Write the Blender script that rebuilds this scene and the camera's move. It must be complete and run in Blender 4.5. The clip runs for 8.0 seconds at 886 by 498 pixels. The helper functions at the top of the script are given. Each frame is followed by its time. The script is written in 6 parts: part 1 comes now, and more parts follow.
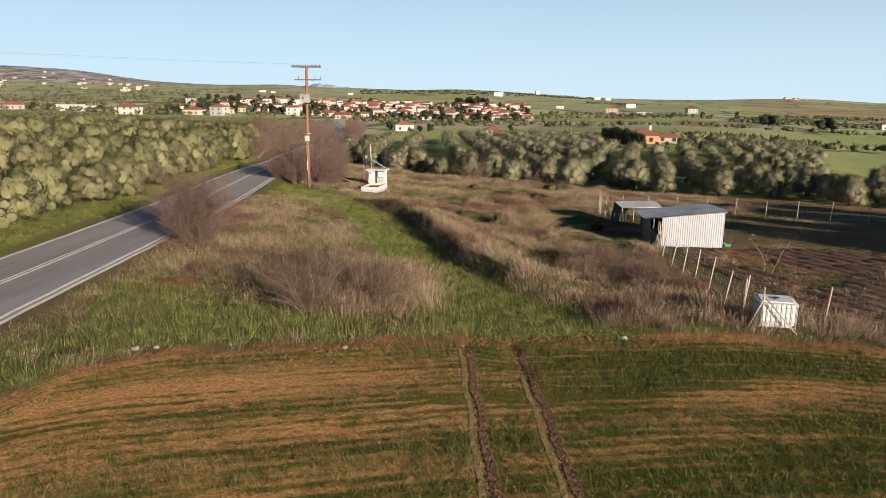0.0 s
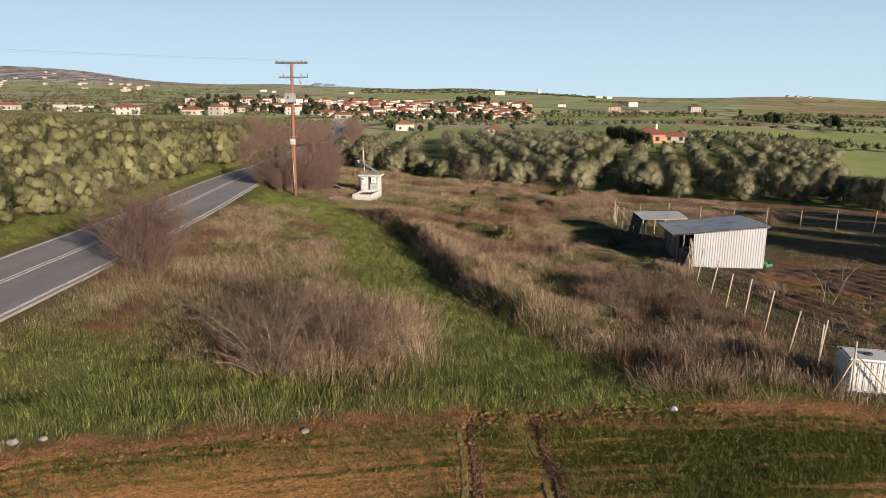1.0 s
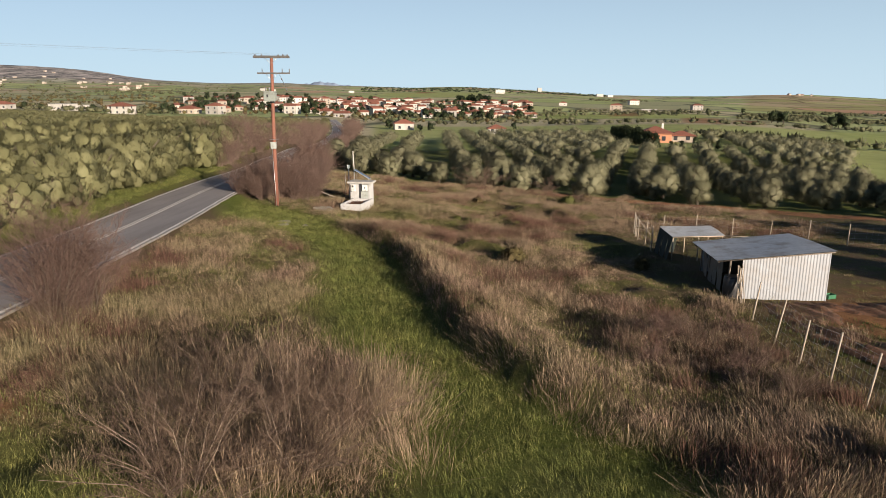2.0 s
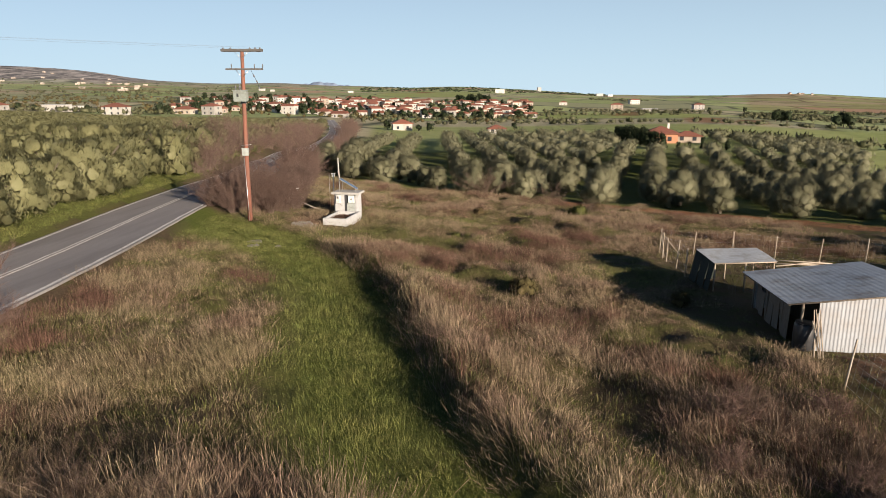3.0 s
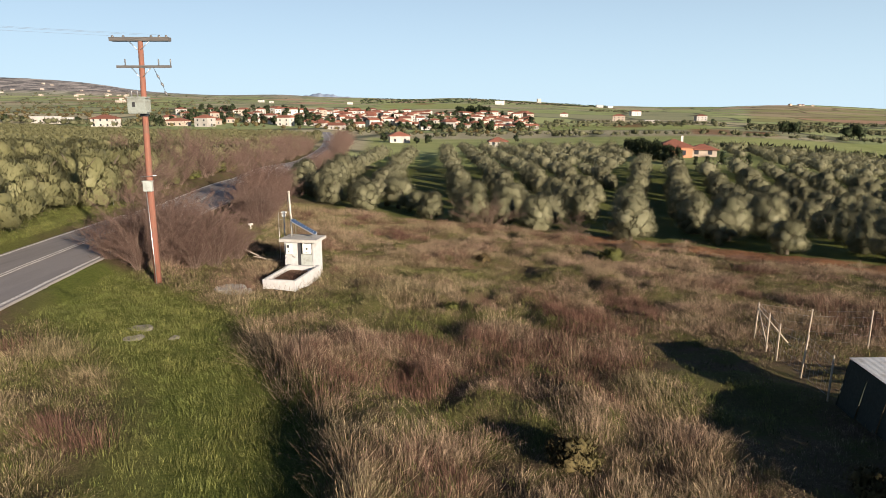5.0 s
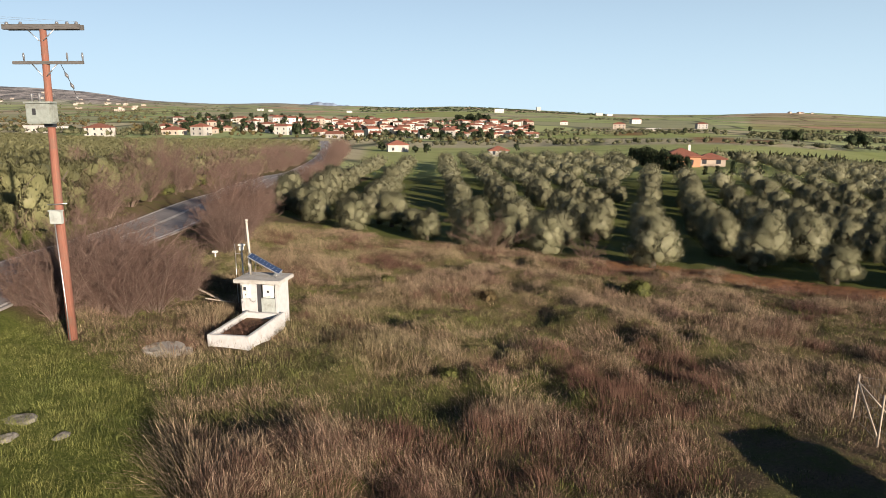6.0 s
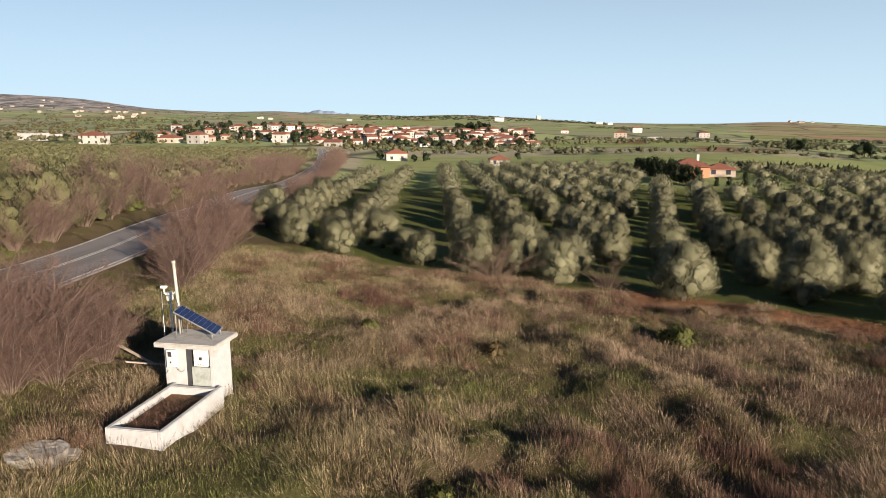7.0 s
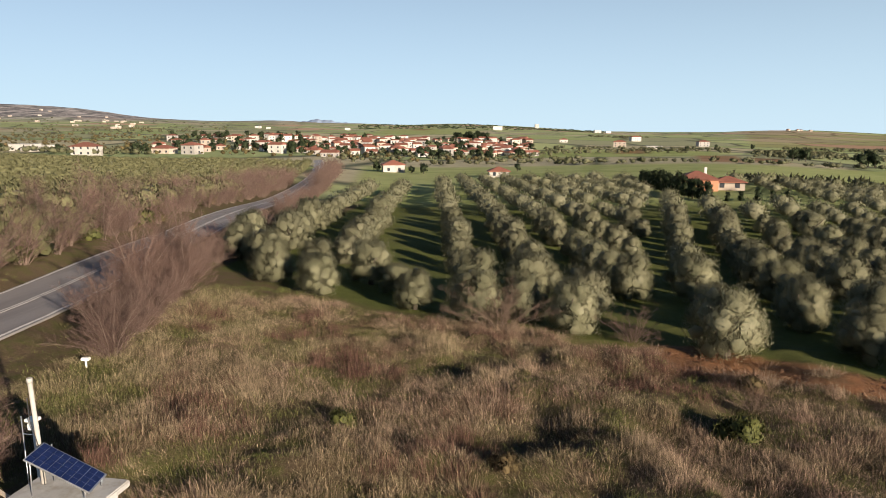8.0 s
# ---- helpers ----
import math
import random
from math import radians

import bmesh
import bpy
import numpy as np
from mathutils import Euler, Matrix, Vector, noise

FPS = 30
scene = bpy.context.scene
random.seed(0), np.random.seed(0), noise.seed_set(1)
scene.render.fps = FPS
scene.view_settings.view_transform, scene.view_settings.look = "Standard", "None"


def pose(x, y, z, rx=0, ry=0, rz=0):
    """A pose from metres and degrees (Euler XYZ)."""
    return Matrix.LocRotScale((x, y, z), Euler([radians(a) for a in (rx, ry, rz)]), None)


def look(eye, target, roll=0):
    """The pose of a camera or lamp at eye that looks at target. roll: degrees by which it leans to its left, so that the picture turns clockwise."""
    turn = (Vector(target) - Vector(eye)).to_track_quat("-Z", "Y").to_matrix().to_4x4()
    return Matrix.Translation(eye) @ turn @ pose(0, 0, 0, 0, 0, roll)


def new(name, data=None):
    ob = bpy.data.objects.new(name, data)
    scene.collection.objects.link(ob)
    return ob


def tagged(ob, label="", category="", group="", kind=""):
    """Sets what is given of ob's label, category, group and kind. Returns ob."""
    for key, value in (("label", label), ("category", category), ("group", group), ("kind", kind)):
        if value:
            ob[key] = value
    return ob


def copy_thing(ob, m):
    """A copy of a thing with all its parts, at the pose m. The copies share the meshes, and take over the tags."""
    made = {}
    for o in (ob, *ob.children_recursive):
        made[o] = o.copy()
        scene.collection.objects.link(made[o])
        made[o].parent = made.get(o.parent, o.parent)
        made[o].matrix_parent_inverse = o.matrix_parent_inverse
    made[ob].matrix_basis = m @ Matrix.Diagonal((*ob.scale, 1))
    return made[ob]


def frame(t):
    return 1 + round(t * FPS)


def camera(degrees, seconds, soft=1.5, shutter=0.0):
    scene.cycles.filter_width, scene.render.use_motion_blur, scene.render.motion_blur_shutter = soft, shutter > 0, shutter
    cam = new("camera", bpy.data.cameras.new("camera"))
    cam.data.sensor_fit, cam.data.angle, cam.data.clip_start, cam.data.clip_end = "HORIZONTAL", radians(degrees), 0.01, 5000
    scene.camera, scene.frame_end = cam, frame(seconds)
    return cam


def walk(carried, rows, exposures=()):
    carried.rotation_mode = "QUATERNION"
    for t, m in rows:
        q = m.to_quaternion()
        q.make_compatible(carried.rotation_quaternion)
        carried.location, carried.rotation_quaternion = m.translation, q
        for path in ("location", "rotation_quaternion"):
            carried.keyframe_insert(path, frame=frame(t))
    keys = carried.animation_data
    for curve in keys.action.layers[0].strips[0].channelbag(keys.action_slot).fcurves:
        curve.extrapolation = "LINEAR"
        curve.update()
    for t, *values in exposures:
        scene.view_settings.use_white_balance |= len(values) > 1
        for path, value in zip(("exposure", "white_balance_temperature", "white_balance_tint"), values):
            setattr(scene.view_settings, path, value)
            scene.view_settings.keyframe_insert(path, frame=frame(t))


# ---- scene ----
cam = camera(65.5, 8.0, soft=0.85)
PATH = [
    (0, (-0.022, 0.063, 7.432), (-0.046, 2.015, 6.996), 0.4),
    (0.5, (0.057, 2.812, 7.421), (0.031, 4.764, 6.984), 0.3),
    (1, (0.105, 5.498, 7.399), (0.076, 7.45, 6.96), 0.2),
    (1.5, (0.114, 8.457, 7.377), (0.084, 10.407, 6.935), 0.2),
    (3, (0.241, 17.872, 7.259), (0.211, 19.822, 6.816), 0.0),
    (3.5, (0.297, 21.223, 7.225), (0.267, 23.173, 6.78), 0.0),
    (4, (0.375, 24.454, 7.198), (0.345, 26.405, 6.76), 0.0),
    (4.5, (0.423, 27.94, 7.135), (0.393, 29.894, 6.711), -0.0),
    (4.7, (0.438, 29.342, 7.123), (0.408, 31.298, 6.704), -0.0),
    (6, (0.524, 38.265, 7.055), (0.495, 40.226, 6.666), -0.1),
    (6.5, (0.615, 41.846, 7.015), (0.586, 43.81, 6.639), 0.0),
    (7, (0.64, 45.264, 7.004), (0.611, 47.23, 6.638), -0.0),
    (7.5, (0.687, 48.871, 7.267), (0.659, 50.839, 6.913), -0.1),
    (8, (0.678, 52.384, 7.745), (0.653, 54.355, 7.403), -0.1),
]
walk(cam, [(t, look(eye, target, roll)) for t, eye, target, roll in PATH], exposures=[(0.0, 1.08), (0.7, 1.02), (1.5, 0.92), (3.0, 0.96), (3.5, 1.02), (4.5, 1.10), (6.0, 1.12), (7.0, 1.10), (8.0, 1.06)])

# ---- light ----
SUN_FROM = Vector((0.593, -0.805, 0.0)).normalized()
SUN_ELEV = radians(12.8)
world = bpy.data.worlds.new("sky")
scene.world = world
world.use_nodes = True
wn = world.node_tree.nodes
sky = wn.new("ShaderNodeTexSky")
sky.sky_type, sky.sun_disc = "NISHITA", False
sky.sun_elevation, sky.sun_rotation = SUN_ELEV, math.atan2(SUN_FROM.x, SUN_FROM.y)
sky.air_density, sky.dust_density, sky.ozone_density = 0.55, 0.03, 3.0
haze = wn.new("ShaderNodeMix")
haze.data_type = "RGBA"
up = wn.new("ShaderNodeSeparateXYZ")
world.node_tree.links.new(wn.new("ShaderNodeTexCoord").outputs["Generated"], up.inputs[0])
thin = wn.new("ShaderNodeMapRange")
for k, v in ((1, 0.0), (2, 0.46), (3, 0.94), (4, 0.0)):
    thin.inputs[k].default_value = v
world.node_tree.links.new(up.outputs[2], thin.inputs[0])
world.node_tree.links.new(thin.outputs[0], haze.inputs[0])
haze.inputs[7].default_value = (7.6, 9.85, 11.45, 1)
world.node_tree.links.new(sky.outputs[0], haze.inputs[6])
world.node_tree.links.new(haze.outputs[2], wn["Background"].inputs[0])
wn["Background"].inputs[1].default_value = 0.041
sun_data = bpy.data.lights.new("sun", "SUN")
sun_data.energy, sun_data.angle, sun_data.color = 5.0, radians(0.6), (1.0, 0.833, 0.668)
sun = new("sun", sun_data)
to_sun = Vector((SUN_FROM.x * math.cos(SUN_ELEV), SUN_FROM.y * math.cos(SUN_ELEV), math.sin(SUN_ELEV)))
sun.matrix_world = look((60, -80, 40), Vector((60, -80, 40)) - to_sun)

# ---- materials ----
MATS = {}


class Net:
    """A short hand for building one node material."""

    def __init__(self, name):
        self.m = bpy.data.materials.new(name)
        self.m.use_nodes = True
        self.t = self.m.node_tree
        self.b = self.t.nodes["Principled BSDF"]
        MATS[name] = self.m

    def node(self, kind, **inputs):
        n = self.t.nodes.new(kind)
        for k, v in inputs.items():
            self.put(n.inputs[k.replace("_", " ")], v)
        return n

    def put(self, socket, v):
        if hasattr(v, "is_linked"):
            self.t.links.new(v, socket)
        elif isinstance(v, tuple) and len(v) == 3 and socket.type == "RGBA":
            socket.default_value = (*v, 1)
        else:
            socket.default_value = v

    def where(self, world=False):
        if world:
            return self.node("ShaderNodeNewGeometry").outputs["Position"]
        return self.node("ShaderNodeTexCoord").outputs["Object"]

    def noise(self, at, scale, detail=4.0, rough=0.6, stretch=None):
        if stretch:
            mp = self.node("ShaderNodeMapping", Vector=at, Scale=stretch)
            at = mp.outputs[0]
        return self.node("ShaderNodeTexNoise", Vector=at, Scale=scale, Detail=detail, Roughness=rough).outputs["Fac"]

    def ramp(self, fac, lo, hi):
        n = self.node("ShaderNodeMapRange", Value=fac)
        n.inputs[1].default_value, n.inputs[2].default_value = lo, hi
        return n.outputs[0]

    def mix(self, fac, a, b):
        n = self.t.nodes.new("ShaderNodeMix")
        n.data_type = "RGBA"
        self.put(n.inputs[0], fac)
        self.put(n.inputs[6], a)
        self.put(n.inputs[7], b)
        return n.outputs[2]

    def math(self, op, a, b=0.0):
        n = self.t.nodes.new("ShaderNodeMath")
        n.operation = op
        self.put(n.inputs[0], a)
        self.put(n.inputs[1], b)
        return n.outputs[0]

    def done(self, color, rough=0.8, bump=None, strength=0.3, distance=0.02, metal=0.0):
        self.put(self.b.inputs["Base Color"], color)
        self.put(self.b.inputs["Roughness"], rough)
        self.put(self.b.inputs["Metallic"], metal)
        if bump is not None:
            n = self.node("ShaderNodeBump", Height=bump, Strength=strength, Distance=distance)
            self.put(self.b.inputs["Normal"], n.outputs[0])
        return self.m


def plain(name, a, b, scale=3.0, rough=0.8, metal=0.0, dirt=None, dirt_scale=0.8, bump=0.3, distance=0.01, world=False, vary=0.0, stretch=None):
    """A surface of two near tones with fine grain, stained at a larger scale."""
    n = Net(name)
    at = n.where(world)
    fine = n.noise(at, scale, 6, 0.65, stretch)
    color = n.mix(n.ramp(fine, 0.3, 0.7), a, b)
    if dirt:
        color = n.mix(n.ramp(n.noise(at, dirt_scale, 4, 0.7), 0.48, 0.75), color, dirt)
    if vary:
        r = n.node("ShaderNodeObjectInfo").outputs["Random"]
        hsv = n.node("ShaderNodeHueSaturation", Color=color)
        n.put(hsv.inputs["Value"], n.math("ADD", n.math("MULTIPLY", r, vary * 2), 1 - vary))
        color = hsv.outputs[0]
    return n.done(color, rough, fine, bump, distance, metal)


def leafy(name, tones, rough=0.6, island=True, patch=0.15, through_light=0.05, mottle=0.0, wide=None):
    """Leaves or blades: every piece its own tone, with drifts of tone across the place."""
    n = Net(name)
    geo = n.node("ShaderNodeNewGeometry")
    pick = geo.outputs["Random Per Island"] if island else n.node("ShaderNodeObjectInfo").outputs["Random"]
    drift = n.ramp(n.noise(geo.outputs["Position"], patch, 3, 0.6), 0.3, 0.7)
    a = n.mix(pick, tones[0], tones[1])
    b = n.mix(pick, tones[2], tones[3])
    color = n.mix(drift, a, b)
    if wide:
        olive = n.mix(pick, wide[0], wide[1])
        color = n.mix(n.math("MULTIPLY", n.ramp(n.math("SUBTRACT", n.noise(geo.outputs["Position"], 0.11, 4, 0.6), n.math("MULTIPLY", n.node("ShaderNodeSeparateXYZ", Vector=geo.outputs["Position"]).outputs[0], 0.009)), 0.46, 0.68), 0.6), color, olive)
    own = n.node("ShaderNodeObjectInfo").outputs["Random"]
    hsv = n.node("ShaderNodeHueSaturation", Color=color)
    value = n.math("ADD", n.math("MULTIPLY", own, 0.3), 0.85)
    # random clump tones, whose darks also stand in for shaded gaps between tufts
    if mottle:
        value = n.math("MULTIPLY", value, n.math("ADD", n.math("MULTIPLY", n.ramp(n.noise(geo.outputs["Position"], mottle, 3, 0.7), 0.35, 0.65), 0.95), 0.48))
    n.put(hsv.inputs["Value"], value)
    m = n.done(hsv.outputs[0], rough)
    n.b.inputs["Specular IOR Level"].default_value = 0.12
    if through_light:
        tr = n.node("ShaderNodeBsdfTranslucent", Color=hsv.outputs[0])
        add = n.node("ShaderNodeMixShader")
        add.inputs[0].default_value = through_light
        n.t.links.new(n.b.outputs[0], add.inputs[1])
        n.t.links.new(tr.outputs[0], add.inputs[2])
        n.t.links.new(add.outputs[0], n.t.nodes["Material Output"].inputs[0])
    return m


def make_ground():
    n = Net("ground")
    at = n.where(True)
    cover = n.node("ShaderNodeVertexColor")
    cover.layer_name = "cover"
    sep = n.node("ShaderNodeSeparateColor", Color=cover.outputs[0])
    lush, soil, crop = sep.outputs[0], sep.outputs[1], sep.outputs[2]
    beyond = n.node("ShaderNodeAttribute")
    beyond.attribute_name = "beyond"
    far = beyond.outputs["Fac"]
    rows = n.node("ShaderNodeAttribute")
    rows.attribute_name = "rowline"
    fine = n.noise(at, 11.0, 7, 0.78)
    mid = n.noise(at, 0.9, 5, 0.65)
    wide = n.noise(at, 0.12, 4, 0.6)
    dry = n.mix(n.ramp(fine, 0.25, 0.75), (0.045, 0.033, 0.020), (0.17, 0.125, 0.078))
    dry = n.mix(n.ramp(mid, 0.45, 0.7), dry, (0.085, 0.090, 0.028))
    green = n.mix(n.ramp(fine, 0.25, 0.75), (0.032, 0.045, 0.011), (0.15, 0.175, 0.042))
    green = n.mix(n.ramp(mid, 0.5, 0.8), green, (0.134, 0.14, 0.0455))
    red = n.mix(n.ramp(fine, 0.25, 0.75), (0.13, 0.062, 0.030), (0.36, 0.18, 0.09))
    red = n.mix(n.ramp(mid, 0.5, 0.75), red, (0.085, 0.048, 0.028))
    # drilled rows of young corn that follow the field's edge, thin here and thick there
    xs = n.node("ShaderNodeSeparateXYZ", Vector=at).outputs[0]
    wob = n.math("ADD", rows.outputs["Fac"], n.math("MULTIPLY", n.noise(at, 1.2, 4), 0.35))
    line = n.math("SINE", n.math("MULTIPLY", wob, 2 * math.pi / 0.42))
    flow = n.node("ShaderNodeCombineXYZ", X=rows.outputs["Fac"], Y=n.math("MULTIPLY", xs, 0.14)).outputs[0]
    band = n.noise(flow, 0.55, 5, 0.6)
    streak = n.noise(flow, 3.2, 5, 0.65)
    grown = n.math("ADD", n.math("ADD", n.math("MULTIPLY", line, 0.07), n.math("MULTIPLY", streak, 0.55)), n.math("ADD", n.math("MULTIPLY", n.noise(at, 2.4, 5, 0.7), 0.6), n.math("MULTIPLY", band, 1.5)))
    grown = n.math("ADD", grown, n.math("MULTIPLY", n.ramp(xs, -12.0, 4.0), 0.13))
    bare = n.mix(n.ramp(fine, 0.3, 0.7), (0.17, 0.080, 0.028), (0.66, 0.37, 0.15))
    grassy = n.mix(n.ramp(fine, 0.3, 0.7), (0.036, 0.0405, 0.0072), (0.153, 0.14, 0.027))
    cropc = n.mix(n.ramp(grown, 1.32, 1.52), bare, grassy)
    # the patchwork of far fields, tones paled and greyed to hold distance haze
    mp = n.node("ShaderNodeMapping", Vector=at, Scale=(0.00675, 0.00495, 0), Rotation=(0, 0, 0.3))
    vor = n.node("ShaderNodeTexVoronoi", Vector=mp.outputs[0], Scale=1.0)
    vor.inputs["Randomness"].default_value = 0.75
    pick = n.node("ShaderNodeSeparateColor", Color=vor.outputs["Color"]).outputs[0]
    cr = n.node("ShaderNodeValToRGB", Fac=pick)
    el = cr.color_ramp
    el.interpolation = "CONSTANT"
    tones = ((0.0, (0.31, 0.36, 0.16)), (0.2, (0.37, 0.41, 0.19)), (0.36, (0.38, 0.345, 0.225)), (0.48, (0.29, 0.345, 0.14)), (0.62, (0.46, 0.31, 0.21)), (0.70, (0.30, 0.31, 0.18)), (0.80, (0.43, 0.39, 0.255)))
    el.elements[0].position, el.elements[0].color = 0, (*tones[0][1], 1)
    el.elements[1].position, el.elements[1].color = tones[1][0], (*tones[1][1], 1)
    for p, c in tones[2:]:
        e = el.elements.new(p)
        e.color = (*c, 1)
    farc = n.mix(n.ramp(n.noise(at, 0.03, 6, 0.75), 0.55, 0.85), cr.outputs[0], (0.15, 0.165, 0.09))
    edge = n.node("ShaderNodeTexVoronoi", Vector=mp.outputs[0], Scale=1.0)
    edge.feature = "DISTANCE_TO_EDGE"
    edge.inputs["Randomness"].default_value = 0.75
    farc = n.mix(n.ramp(n.math("ADD", edge.outputs["Distance"], n.math("MULTIPLY", n.noise(at, 0.02, 3), 0.08)), 0.085, 0.045), farc, (0.10, 0.11, 0.07))
    height = n.node("ShaderNodeSeparateXYZ", Vector=at).outputs[2]
    scrub = n.mix(n.ramp(n.noise(at, 0.016, 8, 0.8, (1, 0.35, 1)), 0.44, 0.60), (0.10, 0.10, 0.105), (0.50, 0.455, 0.425))
    farc = n.mix(n.ramp(n.math("ADD", height, n.math("MULTIPLY", n.noise(at, 0.003, 4), 40.0)), 48.0, 84.0), farc, scrub)
    color = n.mix(lush, dry, green)
    color = n.mix(crop, color, cropc)
    meadow = n.mix(n.ramp(n.noise(at, 0.05, 6, 0.7), 0.35, 0.7), (0.24, 0.29, 0.09), (0.35, 0.385, 0.145))
    farc = n.mix(lush, farc, meadow)
    color = n.mix(far, color, farc)
    color = n.mix(soil, color, red)
    color = n.mix(n.math("MULTIPLY", n.ramp(wide, 0.5, 0.8), 0.25), color, (0.162, 0.135, 0.072))
    bump = n.math("ADD", n.math("MULTIPLY", fine, 0.6), n.math("ADD", mid, n.math("ADD", n.math("MULTIPLY", n.math("MULTIPLY", streak, crop), 0.35), n.math("MULTIPLY", n.math("MULTIPLY", n.noise(at, 5.0, 5, 0.75), crop), 1.5))))
    n.b.inputs["Specular IOR Level"].default_value = 0.08
    return n.done(color, 1.0, bump, 0.8, 0.14)


make_ground()


def make_asphalt():
    n = Net("asphalt")
    at = n.where(True)
    grain = n.noise(at, 60, 3, 0.7)
    worn = n.noise(at, 0.5, 5, 0.65, (1.6, 0.18, 1))
    color = n.mix(n.ramp(grain, 0.3, 0.7), (0.215, 0.200, 0.197), (0.31, 0.292, 0.286))
    color = n.mix(n.ramp(worn, 0.42, 0.7), color, (0.19, 0.178, 0.176))
    color = n.mix(n.ramp(n.noise(at, 2.2, 5, 0.8), 0.62, 0.75), color, (0.27, 0.252, 0.234))
    return n.done(color, 0.8, grain, 0.4, 0.006)


make_asphalt()
plain("road_paint", (0.60, 0.59, 0.565), (0.72, 0.71, 0.685), 14, 0.7, dirt=(0.297, 0.279, 0.261), dirt_scale=5, world=True)
plain("whitewash", (0.40, 0.403, 0.406), (0.485, 0.488, 0.49), 5, 0.85, dirt=(0.342, 0.333, 0.306), dirt_scale=1.6, bump=0.5)
plain("roof_concrete", (0.36, 0.351, 0.333), (0.468, 0.459, 0.432), 4, 0.9, dirt=(0.288, 0.27, 0.225), dirt_scale=2.5, bump=0.6)
plain("old_concrete", (0.234, 0.225, 0.198), (0.342, 0.324, 0.297), 4, 0.9, dirt=(0.225, 0.198, 0.153), dirt_scale=2, bump=0.6)
plain("grey_metal", (0.30, 0.33, 0.31), (0.40, 0.43, 0.41), 8, 0.5, dirt=(0.22, 0.22, 0.19), dirt_scale=3, bump=0.1)
plain("galvanised", (0.52, 0.54, 0.55), (0.66, 0.67, 0.68), 9, 0.38, 0.85, dirt=(0.40, 0.37, 0.34), dirt_scale=1.2, bump=0.1)
plain("sheet_wall", (0.28, 0.30, 0.325), (0.35, 0.37, 0.395), 3, 0.55, 0.2, dirt=(0.29, 0.28, 0.27), dirt_scale=1.1, bump=0.1, stretch=(1, 1, 0.2))
plain("sheet_roof", (0.40, 0.43, 0.46), (0.51, 0.54, 0.56), 3, 0.7, 0.05, dirt=(0.22, 0.19, 0.16), dirt_scale=0.9, bump=0.1)
plain("plastic_sheet", (0.42, 0.44, 0.45), (0.56, 0.58, 0.60), 4, 0.6, dirt=(0.30, 0.28, 0.24), dirt_scale=1.5, bump=0.4)
plain("shade_net", (0.012, 0.018, 0.014), (0.03, 0.038, 0.03), 12, 0.95, bump=0.4)
plain("old_board", (0.10, 0.085, 0.07), (0.20, 0.165, 0.13), 6, 0.9, stretch=(6, 6, 0.6), bump=0.5)
plain("pole_wood", (0.15, 0.055, 0.036), (0.27, 0.115, 0.078), 5, 0.85, dirt=(0.14, 0.09, 0.065), dirt_scale=2.0, stretch=(8, 8, 0.35), bump=0.6)
plain("box_green", (0.19, 0.215, 0.195), (0.27, 0.30, 0.275), 8, 0.55, dirt=(0.15, 0.15, 0.13), dirt_scale=3, bump=0.1)
plain("arm_wood", (0.055, 0.052, 0.050), (0.13, 0.122, 0.115), 5, 0.9, stretch=(0.4, 8, 8), bump=0.6)
plain("stake_wood", (0.28, 0.235, 0.18), (0.44, 0.38, 0.31), 6, 0.85, dirt=(0.28, 0.21, 0.15), dirt_scale=2, stretch=(6, 6, 0.5), bump=0.4)
plain("bark", (0.05, 0.04, 0.03), (0.13, 0.105, 0.08), 8, 0.95, stretch=(3, 3, 0.6), bump=0.8, distance=0.03)
plain("grey_bark", (0.12, 0.085, 0.065), (0.24, 0.18, 0.14), 8, 0.9, stretch=(3, 3, 0.6), bump=0.5)
plain("pale_bark", (0.13, 0.095, 0.07), (0.27, 0.21, 0.16), 8, 0.9, stretch=(3, 3, 0.6), bump=0.5)
plain("white_plastic", (0.50, 0.51, 0.51), (0.60, 0.60, 0.60), 3, 0.4, dirt=(0.55, 0.53, 0.47), dirt_scale=2, bump=0.05)
plain("enamel_white", (0.66, 0.67, 0.64), (0.74, 0.74, 0.71), 5, 0.4, dirt=(0.5, 0.47, 0.40), dirt_scale=3, bump=0.05)
plain("wire_grey", (0.10, 0.10, 0.105), (0.16, 0.16, 0.165), 9, 0.9, bump=0.05)
plain("dark_plastic", (0.02, 0.02, 0.022), (0.04, 0.04, 0.042), 6, 0.45, bump=0.1)
plain("porcelain", (0.10, 0.10, 0.105), (0.16, 0.16, 0.165), 6, 0.25, bump=0.05)
plain("dark_opening", (0.03, 0.032, 0.035), (0.055, 0.055, 0.06), 4, 0.6, bump=0.1)
plain("green_plastic", (0.02, 0.10, 0.05), (0.03, 0.15, 0.07), 5, 0.5, bump=0.1)
plain("cell_blue", (0.008, 0.014, 0.05), (0.014, 0.024, 0.085), 9, 0.16, bump=0.02)
plain("wall_white", (0.42, 0.40, 0.37), (0.52, 0.50, 0.46), 0.6, 0.9, dirt=(0.30, 0.28, 0.26), dirt_scale=0.3, vary=0.3)
plain("wall_cream", (0.38, 0.325, 0.265), (0.46, 0.40, 0.335), 0.6, 0.9, dirt=(0.26, 0.21, 0.17), dirt_scale=0.3, vary=0.3)
plain("wall_orange", (0.46, 0.22, 0.13), (0.54, 0.28, 0.17), 0.6, 0.9, dirt=(0.5, 0.2, 0.11), dirt_scale=0.3)
